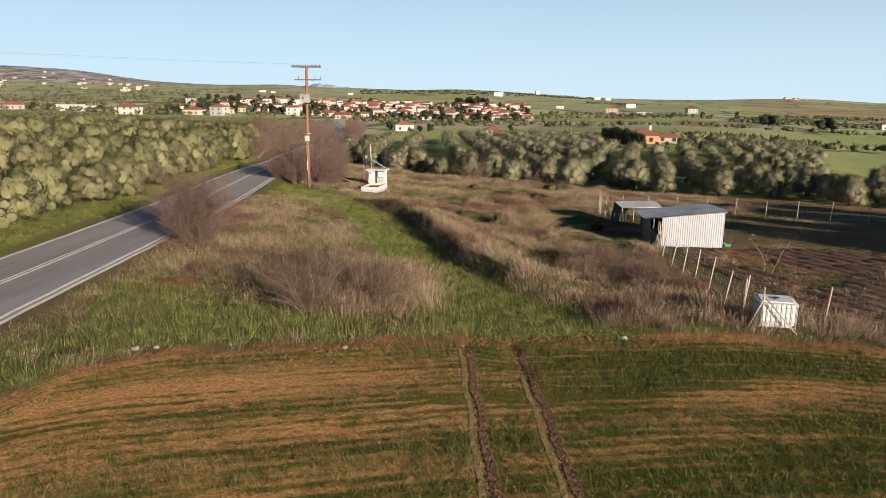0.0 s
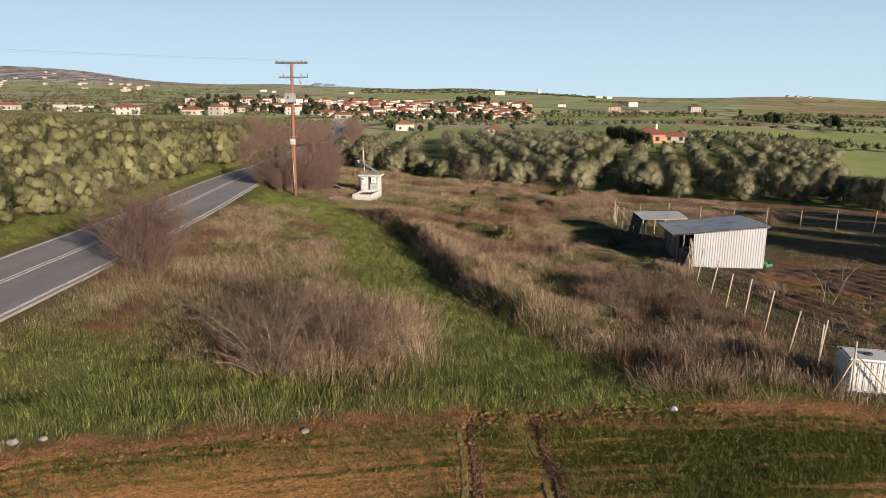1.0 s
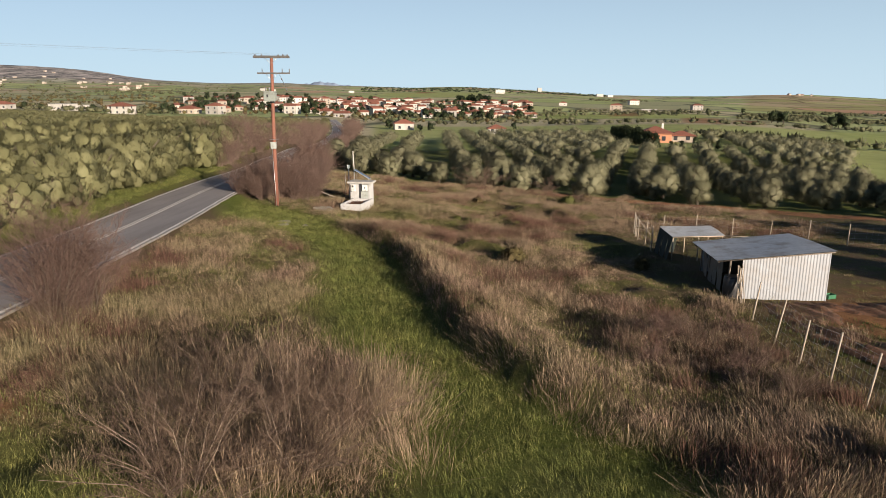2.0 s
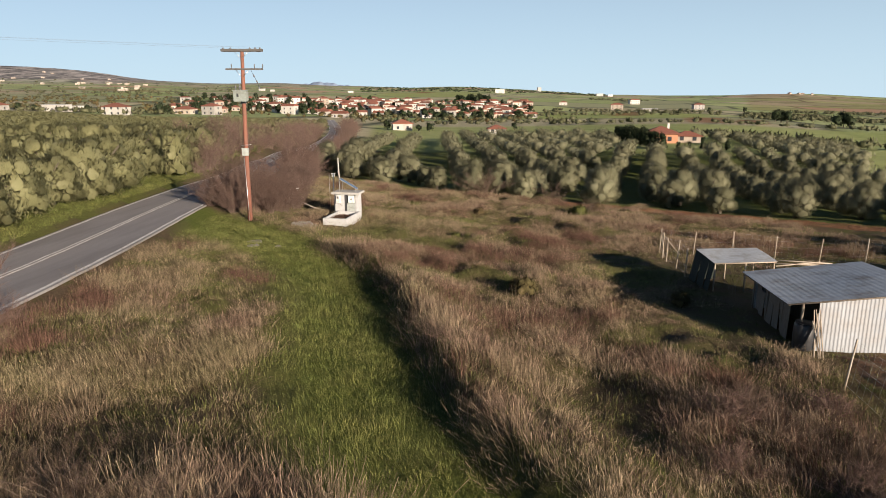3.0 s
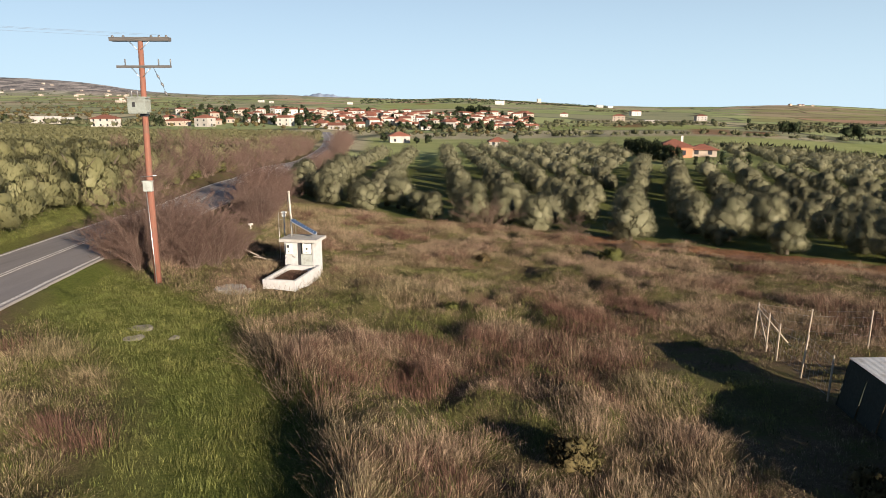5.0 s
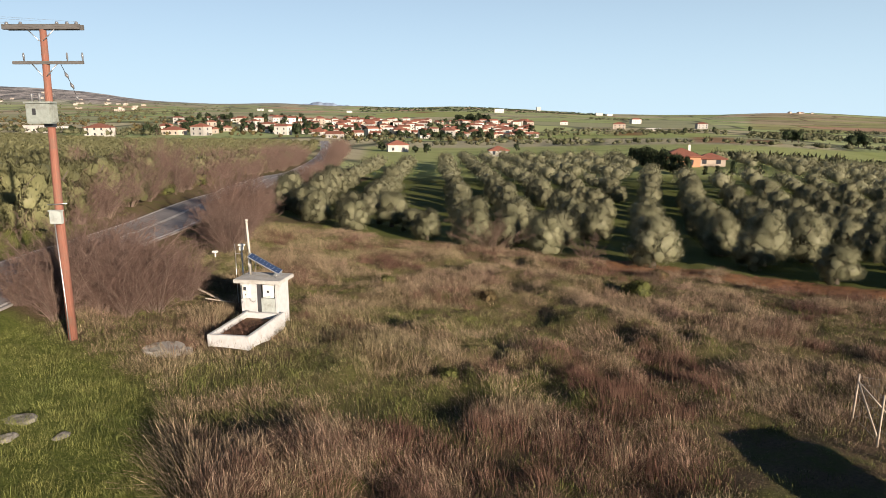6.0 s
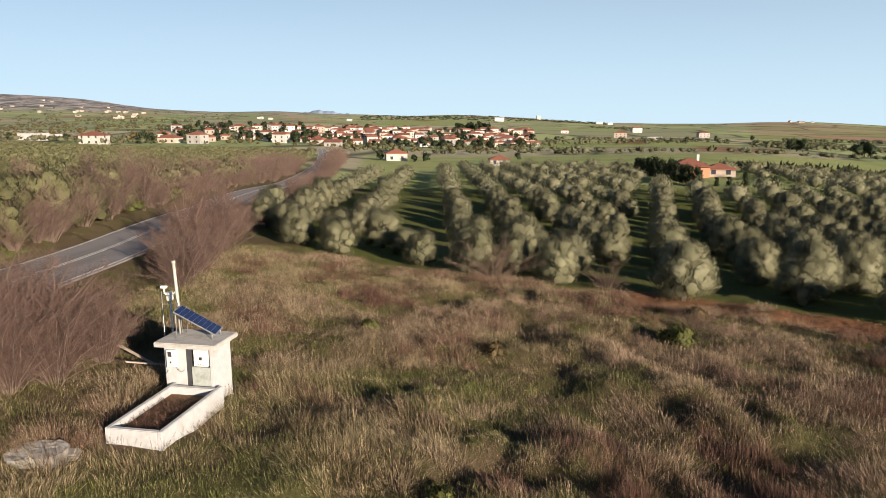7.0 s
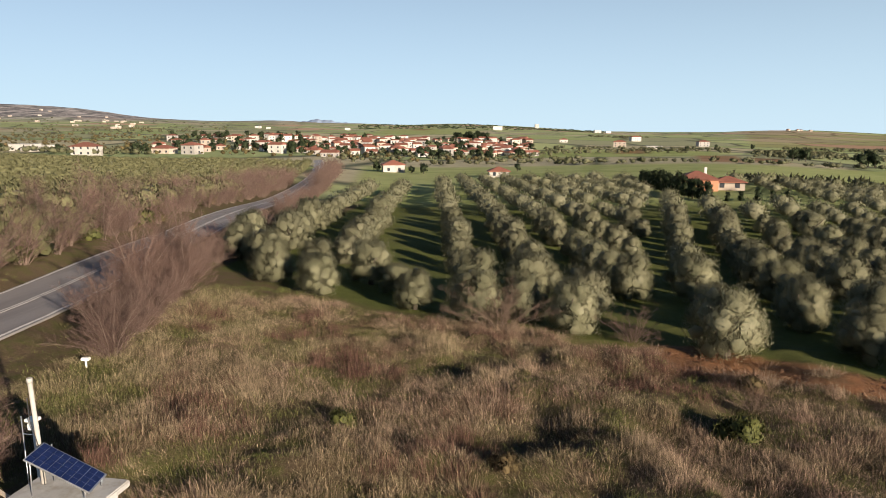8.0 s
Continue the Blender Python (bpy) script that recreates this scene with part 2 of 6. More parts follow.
plain("roof_tile", (0.17, 0.062, 0.040), (0.27, 0.105, 0.068), 1.6, 0.85, dirt=(0.22, 0.09, 0.06), dirt_scale=0.4, bump=0.6, distance=0.05, vary=0.2)
plain("window_glass", (0.03, 0.035, 0.045), (0.055, 0.06, 0.07), 0.8, 0.15, bump=0.02)
# the pale blue carries the haze that lies before the distant ridge
plain("hazed_rock", (0.42, 0.54, 0.72), (0.48, 0.60, 0.78), 0.004, 1.0, dirt=(0.45, 0.57, 0.75), dirt_scale=0.002, bump=0.2, distance=3)
plain("pale_stone", (0.36, 0.34, 0.30), (0.48, 0.46, 0.41), 5, 0.9, bump=0.5)
plain("field_rock", (0.13, 0.12, 0.105), (0.25, 0.235, 0.205), 9, 0.95, bump=0.6)
plain("garden_soil", (0.050, 0.026, 0.015), (0.21, 0.098, 0.052), 7, 0.95, dirt=(0.050, 0.045, 0.020), dirt_scale=0.8, bump=0.8, distance=0.05, world=True)
plain("red_clod", (0.075, 0.036, 0.018), (0.27, 0.135, 0.065), 18, 0.95, bump=0.8, distance=0.03, world=True)
plain("clod", (0.11, 0.052, 0.020), (0.42, 0.22, 0.085), 18, 0.95, bump=0.8, distance=0.03, world=True)
plain("rut_soil", (0.05, 0.026, 0.012), (0.21, 0.11, 0.045), 9, 0.95, dirt=(0.05, 0.045, 0.014), dirt_scale=1.5, bump=0.8, distance=0.04, world=True)
plain("rut_pale", (0.085, 0.070, 0.022), (0.31, 0.225, 0.078), 12, 0.95, dirt=(0.13, 0.12, 0.03), dirt_scale=1.5, bump=0.8, distance=0.03, world=True)
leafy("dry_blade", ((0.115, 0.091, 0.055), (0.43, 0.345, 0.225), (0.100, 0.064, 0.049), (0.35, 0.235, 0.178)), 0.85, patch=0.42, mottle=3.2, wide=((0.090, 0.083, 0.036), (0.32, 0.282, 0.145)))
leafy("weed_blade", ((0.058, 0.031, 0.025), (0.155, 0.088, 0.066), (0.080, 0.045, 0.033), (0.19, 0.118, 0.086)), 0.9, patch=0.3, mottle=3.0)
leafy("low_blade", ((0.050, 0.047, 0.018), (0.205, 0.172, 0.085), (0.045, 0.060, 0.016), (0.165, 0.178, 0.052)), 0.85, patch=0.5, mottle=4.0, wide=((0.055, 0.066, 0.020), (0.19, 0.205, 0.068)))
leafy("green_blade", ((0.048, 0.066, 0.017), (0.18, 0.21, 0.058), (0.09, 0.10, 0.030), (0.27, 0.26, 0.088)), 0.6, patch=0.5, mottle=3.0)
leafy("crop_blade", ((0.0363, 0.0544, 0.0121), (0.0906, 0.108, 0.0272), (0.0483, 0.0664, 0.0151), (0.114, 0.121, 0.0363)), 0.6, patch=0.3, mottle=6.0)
leafy("olive_leaf", ((0.158, 0.159, 0.092), (0.230, 0.225, 0.138), (0.171, 0.169, 0.104), (0.258, 0.248, 0.160)), 0.5, patch=0.06, through_light=0.22)
leafy("olive_leaf_warm", ((0.155, 0.154, 0.072), (0.232, 0.226, 0.116), (0.157, 0.155, 0.074), (0.228, 0.223, 0.118)), 0.5, patch=0.06, through_light=0.22)
leafy("dark_leaf", ((0.0151, 0.0242, 0.0121), (0.0453, 0.0604, 0.0272), (0.0181, 0.0272, 0.0133), (0.0544, 0.0694, 0.0333)), 0.6, patch=0.02)
leafy("bramble_leaf", ((0.04, 0.05, 0.014), (0.11, 0.12, 0.035), (0.05, 0.055, 0.018), (0.13, 0.13, 0.045)), 0.6, patch=0.3)
leafy("valley_leaf", ((0.075, 0.075, 0.040), (0.15, 0.15, 0.09), (0.06, 0.066, 0.03), (0.13, 0.135, 0.075)), 0.6, patch=0.01)
leafy("pale_twig", ((0.070, 0.048, 0.036), (0.170, 0.120, 0.086), (0.060, 0.042, 0.033), (0.145, 0.102, 0.077)), 0.9, patch=0.3, through_light=0.0)
leafy("twig", ((0.0782, 0.0483, 0.0392), (0.194, 0.127, 0.103), (0.0664, 0.0453, 0.0392), (0.169, 0.118, 0.0968)), 0.9, patch=0.1, through_light=0.0)
leafy("dry_leaf", ((0.0544, 0.0513, 0.0181), (0.133, 0.121, 0.0483), (0.0664, 0.0453, 0.0242), (0.158, 0.114, 0.0604)), 0.8, patch=0.3)

# ---- the lie of the land ----
QUAD = (0.169419, -0.016925, -0.012406, 0.001149, -0.000657, -0.000266)
FAR_U = np.array((-0.65, -0.33, -0.01, 0.31, 0.63))
FAR_D = np.log(np.array((110, 200, 320, 450, 650, 900, 1300, 1900, 2800, 4300), float))
FAR_Z = np.array((
    (-1.0, -1.5, -3.0, -4.0, -2.0, 1.4, 9.0, 24.0, 55.0, 190.0),
    (-2.2, -4.2, -6.8, -7.5, -7.0, 0.0, 4.0, 12.0, 27.0, 63.0),
    (-4.6, -7.0, -9.6, -12.5, -14.0, -8.0, -4.0, -1.0, 8.0, 38.0),
    (-5.5, -6.6, -8.2, -10.5, -13.0, -13.0, -11.0, -9.0, -9.0, -14.0),
    (-7.0, -10.0, -13.0, -16.0, -18.0, -19.0, -20.0, -18.0, -14.0, -25.0),
))


def smooth(a, lo, hi):
    k = np.clip((a - lo) / (hi - lo), 0, 1)
    return k * k * (3 - 2 * k)


def speckle(x, y, size, seed=0.0):
    """Smooth random values, 0 to 1, that change over the given size."""
    x, y = np.asarray(x, float) / size, np.asarray(y, float) / size
    i, j = np.floor(x), np.floor(y)
    u, v = x - i, y - j
    u, v = u * u * (3 - 2 * u), v * v * (3 - 2 * v)

    def at(a, b):
        h = np.sin(a * 127.1 + b * 311.7 + seed * 74.7) * 43758.5453
        return h - np.floor(h)

    return (at(i, j) * (1 - u) + at(i + 1, j) * u) * (1 - v) + (at(i, j + 1) * (1 - u) + at(i + 1, j + 1) * u) * v


def patches(x, y, size, seed=0.0):
    return 0.55 * speckle(x, y, size, seed) + 0.3 * speckle(x, y, size * 0.47, seed + 1) + 0.15 * speckle(x, y, size * 0.21, seed + 2)


def land(x, y):
    """The height of the ground, for numbers or arrays."""
    x, y = np.asarray(x, float), np.asarray(y, float)
    qx, qy = np.clip(x, -38, 34), np.clip(y, -8, 118)
    a, b, c, d, e, f = QUAD
    near = a + b * qx + c * qy + d * qx * qx + e * qx * qy + f * qy * qy + 0.02 * np.minimum(x + 38, 0) - 0.05 * np.maximum(x - 34, 0)
    depth = np.maximum(y, 110.0)
    u = np.clip(x / depth, FAR_U[0], FAR_U[-1])
    iu = np.clip(np.searchsorted(FAR_U, u) - 1, 0, len(FAR_U) - 2)
    ku = (u - FAR_U[iu]) / (FAR_U[iu + 1] - FAR_U[iu])
    ku = ku * ku * (3 - 2 * ku)
    ld = np.clip(np.log(depth), FAR_D[0], FAR_D[-1])
    jd = np.clip(np.searchsorted(FAR_D, ld) - 1, 0, len(FAR_D) - 2)
    kd = (ld - FAR_D[jd]) / (FAR_D[jd + 1] - FAR_D[jd])
    z = (FAR_Z[iu, jd] * (1 - kd) + FAR_Z[iu, jd + 1] * kd) * (1 - ku) + (FAR_Z[iu + 1, jd] * (1 - kd) + FAR_Z[iu + 1, jd + 1] * kd) * ku
    z = z + 13 * np.exp(-((x / depth - 0.47) / 0.10) ** 2 - ((depth - 2500) / 700) ** 2)
    z = z + smooth(depth, 1500, 3000) * (3.0 * np.sin(x / 190 + 1) + 2.2 * np.sin(x / 83 + depth / 300))
    k = smooth(y, 95, 190)
    rim = smooth(np.hypot(x, y), 4350, 4800) * 160
    return near * (1 - k) + z * k - rim


def gz(x, y):
    z = float(land(x, y))
    if -14 < x < 28 and 14 < y < 90:
        z += float(hump(np.float64(x), np.float64(y), 0.0 if y > field_edge(x) else 1.0))
    return z


# the road runs along this middle line
ROAD = ((-14.6, -160), (-15.2, -60), (-15.9, 0), (-16.5, 24), (-16.9, 36), (-17.6, 48), (-19.0, 62), (-20.1, 75), (-21.0, 88), (-24.0, 110), (-27.2, 140), (-31.0, 175), (-36.0, 220), (-46, 290), (-62, 380), (-80, 470))
ROAD_HALF = 2.55


def along(points, step):
    """Points at even steps on a smooth line through the given ones."""
    p = np.array(points, float)
    t = np.arange(len(p))
    out = []
    for i in range(len(p) - 1):
        a, b, c, d = p[max(i - 1, 0)], p[i], p[i + 1], p[min(i + 2, len(p) - 1)]
        m = max(2, int(np.linalg.norm(c - b) / step))
        for k in np.linspace(0, 1, m, endpoint=False):
            out.append(0.5 * (2 * b + (c - a) * k + (2 * a - 5 * b + 4 * c - d) * k * k + (3 * b - a - 3 * c + d) * k ** 3))
    out.append(p[-1])
    return np.array(out)


ROAD_LINE = along(ROAD, 2.0)


def road_x(y):
    return np.interp(y, ROAD_LINE[:, 1], ROAD_LINE[:, 0])


def road_z(y):
    return land(road_x(y), y) + 0.03


EDGE_X = np.array((-60, -25, -14, -10.4, -9.8, -8.0, -5.0, 0.0, 5.6, 9.4, 13.7, 22, 60), float)
EDGE_Y = np.array((-45, -8, 8, 14.9, 17.2, 18.4, 19.4, 20.8, 21.65, 21.9, 20.9, 18.5, 8), float)


def field_edge(x):
    return np.interp(x, EDGE_X, EDGE_Y)


TRACK = np.array(((4.0, 20.5, 3.2), (2.4, 24, 2.9), (0.4, 28.5, 2.0), (-1.4, 33, 2.1), (-2.4, 37, 2.1), (-3.3, 41, 2.0), (-4.6, 46, 1.95), (-7.0, 51, 2.0), (-10.8, 55.8, 2.8), (-14.0, 58.8, 2.4), (-16.0, 60.8, 2.0)))
TRACK_LINE = along(TRACK, 1.0)


def hump(x, y, crop):
    """The mounds of the wild plot, the sunk track and the bank on its sunny side."""
    track = near_line(x, y, TRACK_LINE, 1.0)
    off = x - np.interp(y, TRACK_LINE[:, 1], TRACK_LINE[:, 0] + TRACK_LINE[:, 2])
    bank = 0.62 * smooth(off, -0.1, 0.45) * (1 - smooth(off, 1.2, 4.0)) * smooth(y, 26, 30) * (1 - smooth(y, 50, 54))
    m = (0.24 + 0.16 * smooth(x, -5, 0)) * (patches(x, y, 2.6, 3) - 0.5) + 0.2 * (speckle(x, y, 1.1, 8) - 0.5)
    wild = smooth(np.hypot(x + 7.3, (y - 63) * 0.7), 2.2, 4.5) * smooth(x, -11, -9) * smooth(y, 30, 36) * (1 - smooth(x, 10.5, 11.5)) * (1 - smooth(x, 4.5, 6.5) * smooth(y, 38, 41) * (1 - smooth(y, 58, 61)))
    m = m + wild * (0.24 + 0.2 * smooth(x, -5, 0)) * (smooth(patches(x, y, 3.1, 61), 0.50, 0.72) - 0.25)
    d = y - field_edge(x)
    m = m + 0.55 * (patches(x, y, 2.0, 81) - 0.5) * smooth(x, -11, -9.5) * (1 - smooth(x, -5.0, -3.5)) * (1 - smooth(y, 26, 28)) * smooth(d, 0.6, 1.4)
    brow = 0.16 * smooth(d, -0.3, 0.3) * (1 - smooth(d, 0.3, 4.0)) * (np.abs(x) < 14)
    return (m * (1 - track) * np.maximum(smooth(y, 21, 23), smooth(d, 0.6, 1.6) * (x < -3)) + bank) * (1 - crop) * (y < 88) * smooth(x, -13.8, -12.5) * (1 - smooth(x, 10.5, 11.8) * (1 - smooth(y, 57, 61))) - 0.15 * track + brow


def near_line(x, y, line, width):
    """How far inside a band of varying half width the points lie, 0 outside to 1 inside."""
    best = np.zeros_like(np.asarray(x, float))
    for px, py, w in line:
        d = np.hypot(x - px, y - py) / (w * width)
        best = np.maximum(best, 1 - smooth(d, 0.75, 1.15))
    return best


def grove_front(x):
    """Where the big grove begins."""
    return np.interp(x, (-60, -14, -4, 4, 9, 15, 24, 34, 44, 90, 160), (108, 99, 91, 89.5, 86, 85.5, 78, 68, 60, 32, 0))


def covers(x, y):
    """Lush, bare soil, corn, far land at each place, 0 to 1."""
    rough = 3.0 * (patches(x, y, 1.8, 5) - 0.5)
    e = field_edge(x) + 0.12 * np.sin(x * 2.1) + 0.06 * np.sin(x * 5.3)
    crop = smooth(e - y, -0.12, 0.1) * (x > -14)
    lush = np.maximum(near_line(x, y, TRACK_LINE, 1.05), 0.6 * near_line(x + 0.7 + 0.4 * rough, y, TRACK_LINE, 1.2))
    patch = np.exp(-((x + 6.8) / 4.6) ** 2 - ((y - 21.6 - 0.2 * (x + 7)) / 2.8) ** 2) + np.exp(-((x + 13) / 2.2) ** 2 - ((y - 57) / 4) ** 2)
    lush = np.maximum(lush, 0.82 * smooth(patch + 0.16 * rough, 0.2, 0.65))
    strip = smooth(y - e, 0.2, 0.5) * (1 - smooth(y - e + 0.25 * rough, 1.0, 1.9)) * smooth(x, -9, -6) * (1 - smooth(x, 11, 14))
    lush = np.maximum(lush, 0.9 * strip)
    lush = np.maximum(lush, 0.8 * smooth(road_x(y) - ROAD_HALF - x, 0.1, 0.6) * (y < 84))
    spots = smooth(patches(x, y, 3.4, 11), 0.54, 0.66) * (y > 26) * (y < 88) * (x > -14) * (x < 11.5)
    lush = np.maximum(lush, 0.36 * spots)
    verge = smooth(x, -14.0, -12.6) * (1 - smooth(x, -9.0, -5.5)) * smooth(y - e, 0.2, 0.9) * (1 - smooth(y, 23.5, 27.5))
    lush = np.maximum(lush, 0.75 * verge * smooth(rough, -0.9, 0.3))
    well = np.exp(-((x + 7.5) / 5.0) ** 2 - ((y - 57.0) / 4.0) ** 2)
    lush = np.maximum(lush, 0.34 * smooth(well + 0.12 * rough, 0.35, 0.7))
    inside = smooth(y - grove_front(x), 0.0, 3.0) * (x > -16)
    lush = np.maximum(lush, inside * 0.9)
    g = y - grove_front(x)
    soil = smooth(g, -3.6, -2.6) * (1 - smooth(g, 1.5, 3.0)) * smooth(x, 9, 13) * smooth(rough, -1.2, -0.2)
    garden = smooth(x, 11.6, 13.0) * (1 - smooth(y, 47, 50)) * smooth(y - field_edge(x), 2.0, 3.0)
    soil = np.maximum(soil, garden * (0.02 + 0.3 * smooth(rough + 1.3 * np.sin((y - 0.55 * x) * 0.5), -0.5, 0.4)))
    soil = np.maximum(soil, 0.95 * smooth(np.exp(-((x - 18.5 + 0.5 * (y - 35)) / 4.5) ** 2 - ((y - 35.5) / 4.2) ** 2) + 0.1 * rough, 0.3, 0.6) * smooth(x, 12.4, 13.2))
    soil = np.maximum(soil, 0.8 * np.exp(-((x + 10.8) / 1.1) ** 2 - ((y - 26.0) / 0.8) ** 2))
    soil = np.maximum(soil, smooth(np.exp(-((e - y - 0.12) / 0.34) ** 2) + 0.07 * rough, 0.3, 0.85) * (x > -13) * 0.9)
    far = np.maximum(smooth(y, 172, 196) * smooth(x - road_x(y), 3, 8) + smooth(y, 232, 262), smooth(x, 79, 84) * smooth(y, 98, 106))
    u = x / np.maximum(y, 1)
    open_land = np.maximum(smooth(y, 240, 262), smooth(y, 172, 196) * smooth(x - road_x(y), 3, 8))
    meadow = (1 - smooth(y, 400, 430)) * smooth(u, -0.12, -0.10) + smooth(y, 560, 580) * (1 - smooth(y, 700, 730)) * smooth(u, 0.10, 0.12) * (1 - smooth(u, 0.34, 0.36)) + smooth(u, -0.11, -0.09) * (1 - smooth(u, 0.02, 0.05)) * smooth(y, 1500, 1600) * (1 - smooth(y, 2400, 2600))
    lush = lush * (1 - open_land) + 0.85 * np.clip(meadow, 0, 1) * open_land
    for u0, u1, d0, d1, k in ((0.40, 0.63, 900, 2300, 0.32), (0.31, 0.385, 440, 600, 0.8), (0.38, 0.44, 450, 560, 0.85), (0.21, 0.27, 640, 780, 0.8), (0.42, 0.50, 700, 820, 0.7), (-0.06, -0.02, 2300, 2700, 0.8), (-0.56, -0.40, 1500, 1800, 0.5)):
        soil = np.maximum(soil, k * smooth(u, u0, u0 + 0.015) * (1 - smooth(u, u1 - 0.02, u1)) * smooth(y, d0, d0 * 1.03) * (1 - smooth(y, d1 * 0.97, d1)))
    return lush, soil, crop, far


def sheet(name, verts, faces, material, smooth_faces=True):
    me = bpy.data.meshes.new(name)
    me.from_pydata(verts, [], faces)
    me.materials.append(MATS[material])
    if smooth_faces:
        me.polygons.foreach_set("use_smooth", [True] * len(me.polygons))
    me.update()
    return me


def grid_faces(rows, cols):
    i = np.arange(rows - 1)[:, None] * cols + np.arange(cols - 1)[None, :]
    return np.stack((i, i + 1, i + cols + 1, i + cols), -1).reshape(-1, 4)


def build_ground():
    ys = list(-np.geomspace(3000, 16, 26)) + list(np.arange(-12, 112, 0.45))
    y, step = 112.0, 0.6
    while y < 4850:
        ys.append(y)
        step *= 1.035
        y += min(step, 60)
    ys = np.array(ys)
    s = np.linspace(-1, 1, 261)
    w = np.maximum(170, np.abs(ys) * 0.95 + 60)
    # closer columns in the middle of the sheet
    X = w[:, None] * (0.34 * s + 0.66 * s ** 3)[None, :]
    Y = np.repeat(ys[:, None], len(s), 1)
    Z = land(X, Y)
    lush, soil, crop, far = covers(X, Y)
    d = Y - field_edge(X)
    rut = np.zeros_like(X)
    for x0, x1 in ((0.40, 0.78), (2.05, 2.38)):
        line = np.interp(Y, (11, 21), (x1, x0))
        rut += np.exp(-((X - line) / 0.25) ** 2) * (Y < 22)
    bumps = 0.05 * np.sin(X * 3.1 + 1.3 * np.sin(Y * 1.9)) * np.sin(Y * 2.7) * (Y < 110)
    furrow = soil * 0.05 * np.sin((Y + 0.62 * X) * 3.0) * (X > 8) * (Y < 100)
    Z = Z + bumps * (1 - crop) * 0.4 + furrow + hump(X, Y, crop)
    on_road = np.abs(X - road_x(Y)) < ROAD_HALF + 0.75
    Z = np.where(on_road & (Y < 480), road_z(Y) - 0.10, Z)
    v = np.stack((X, Y, Z), -1).reshape(-1, 3)
    me = sheet("ground", v.tolist(), grid_faces(*X.shape).tolist(), "ground")
    col = me.color_attributes.new("cover", "FLOAT_COLOR", "POINT")
    col.data.foreach_set("color", np.stack((lush, np.maximum(soil, 0.5 * np.clip(rut, 0, 1)), crop, far), -1).astype(np.float32).ravel())
    fa = me.attributes.new("beyond", "FLOAT", "POINT")
    fa.data.foreach_set("value", far.astype(np.float32).ravel())
    rl = me.attributes.new("rowline", "FLOAT", "POINT")
    rl.data.foreach_set("value", d.astype(np.float32).ravel())
    return tagged(new("ground", me), "sloping farmland with dry grass, tilled soil and fields", "ground", kind="structure")


ground = build_ground()


# ---- the road ----
def ribbon(name, offset_a, offset_b, up, material, y0=-150, y1=470, step=1.0, thick=0.1, gaps=None):
    """A strip that follows the road between two offsets from its middle line."""
    ys = np.arange(y0, y1, step)
    verts, faces = [], []
    for y in ys:
        x, z = float(road_x(y)), float(road_z(y))
        dx = float(road_x(y + 0.5) - road_x(y - 0.5))
        for o, dz in ((offset_a, 0), (offset_a, -thick), (offset_b, 0), (offset_b, -thick)):
            wob = 0.012 * math.sin(y * 1.7) + 0.01 * math.sin(y * 4.1)
            verts.append((x + o + wob, y - o * dx, z + up + dz - 0.015 * abs(o)))
    for i in range(len(ys) - 1):
        a, b = i * 4, i * 4 + 4
        faces += [(a, a + 2, b + 2, b), (a + 2, a + 3, b + 3, b + 2), (a + 1, a, b, b + 1)]
    return new(name, sheet(name, verts, faces, material, False))


road = tagged(ribbon("road", -ROAD_HALF - 0.14, ROAD_HALF + 0.14, 0.03, "asphalt", thick=0.25), "grey two-lane asphalt country road with worn surface", "road", kind="structure")
for lo, hi, what in ((-ROAD_HALF, -ROAD_HALF + 0.15, "edge"), (ROAD_HALF - 0.15, ROAD_HALF, "edge"), (-0.16, -0.06, "centre"), (0.06, 0.16, "centre")):
    tagged(ribbon("road_line", lo, hi, 0.036, "road_paint", thick=0.004), "worn white painted %s line on the asphalt" % what, "road marking", "road lines", "structure")


# ---- helpers for things ----
def part(name, bm, material, parent=None, label=""):
    me = bpy.data.meshes.new(name)
    bm.to_mesh(me)
    bm.free()
    for m in (material if isinstance(material, tuple) else (material,)):
        me.materials.append(MATS[m])
    ob = new(name, me)
    if parent:
        ob.parent = parent
    if label:
        ob["label"] = label
    return ob


def thing(name, m, label, category, group="", kind=""):
    ob = new(name)
    ob.matrix_world = m
    return tagged(ob, label, category, group, kind)


def box(bm, x0, x1, y0, y1, z0, z1, bevel=0.0):
    r = bmesh.ops.create_cube(bm, size=1.0)
    vs = r["verts"]
    for v in vs:
        v.co = Vector((x0 + (v.co.x + 0.5) * (x1 - x0), y0 + (v.co.y + 0.5) * (y1 - y0), z0 + (v.co.z + 0.5) * (z1 - z0)))
    if bevel:
        es = list({e for v in vs for e in v.link_edges})
        bmesh.ops.bevel(bm, geom=es, offset=bevel, segments=2, affect="EDGES")
    return bm


def boxed(x0, x1, y0, y1, z0, z1, bevel=0.0):
    return box(bmesh.new(), x0, x1, y0, y1, z0, z1, bevel)


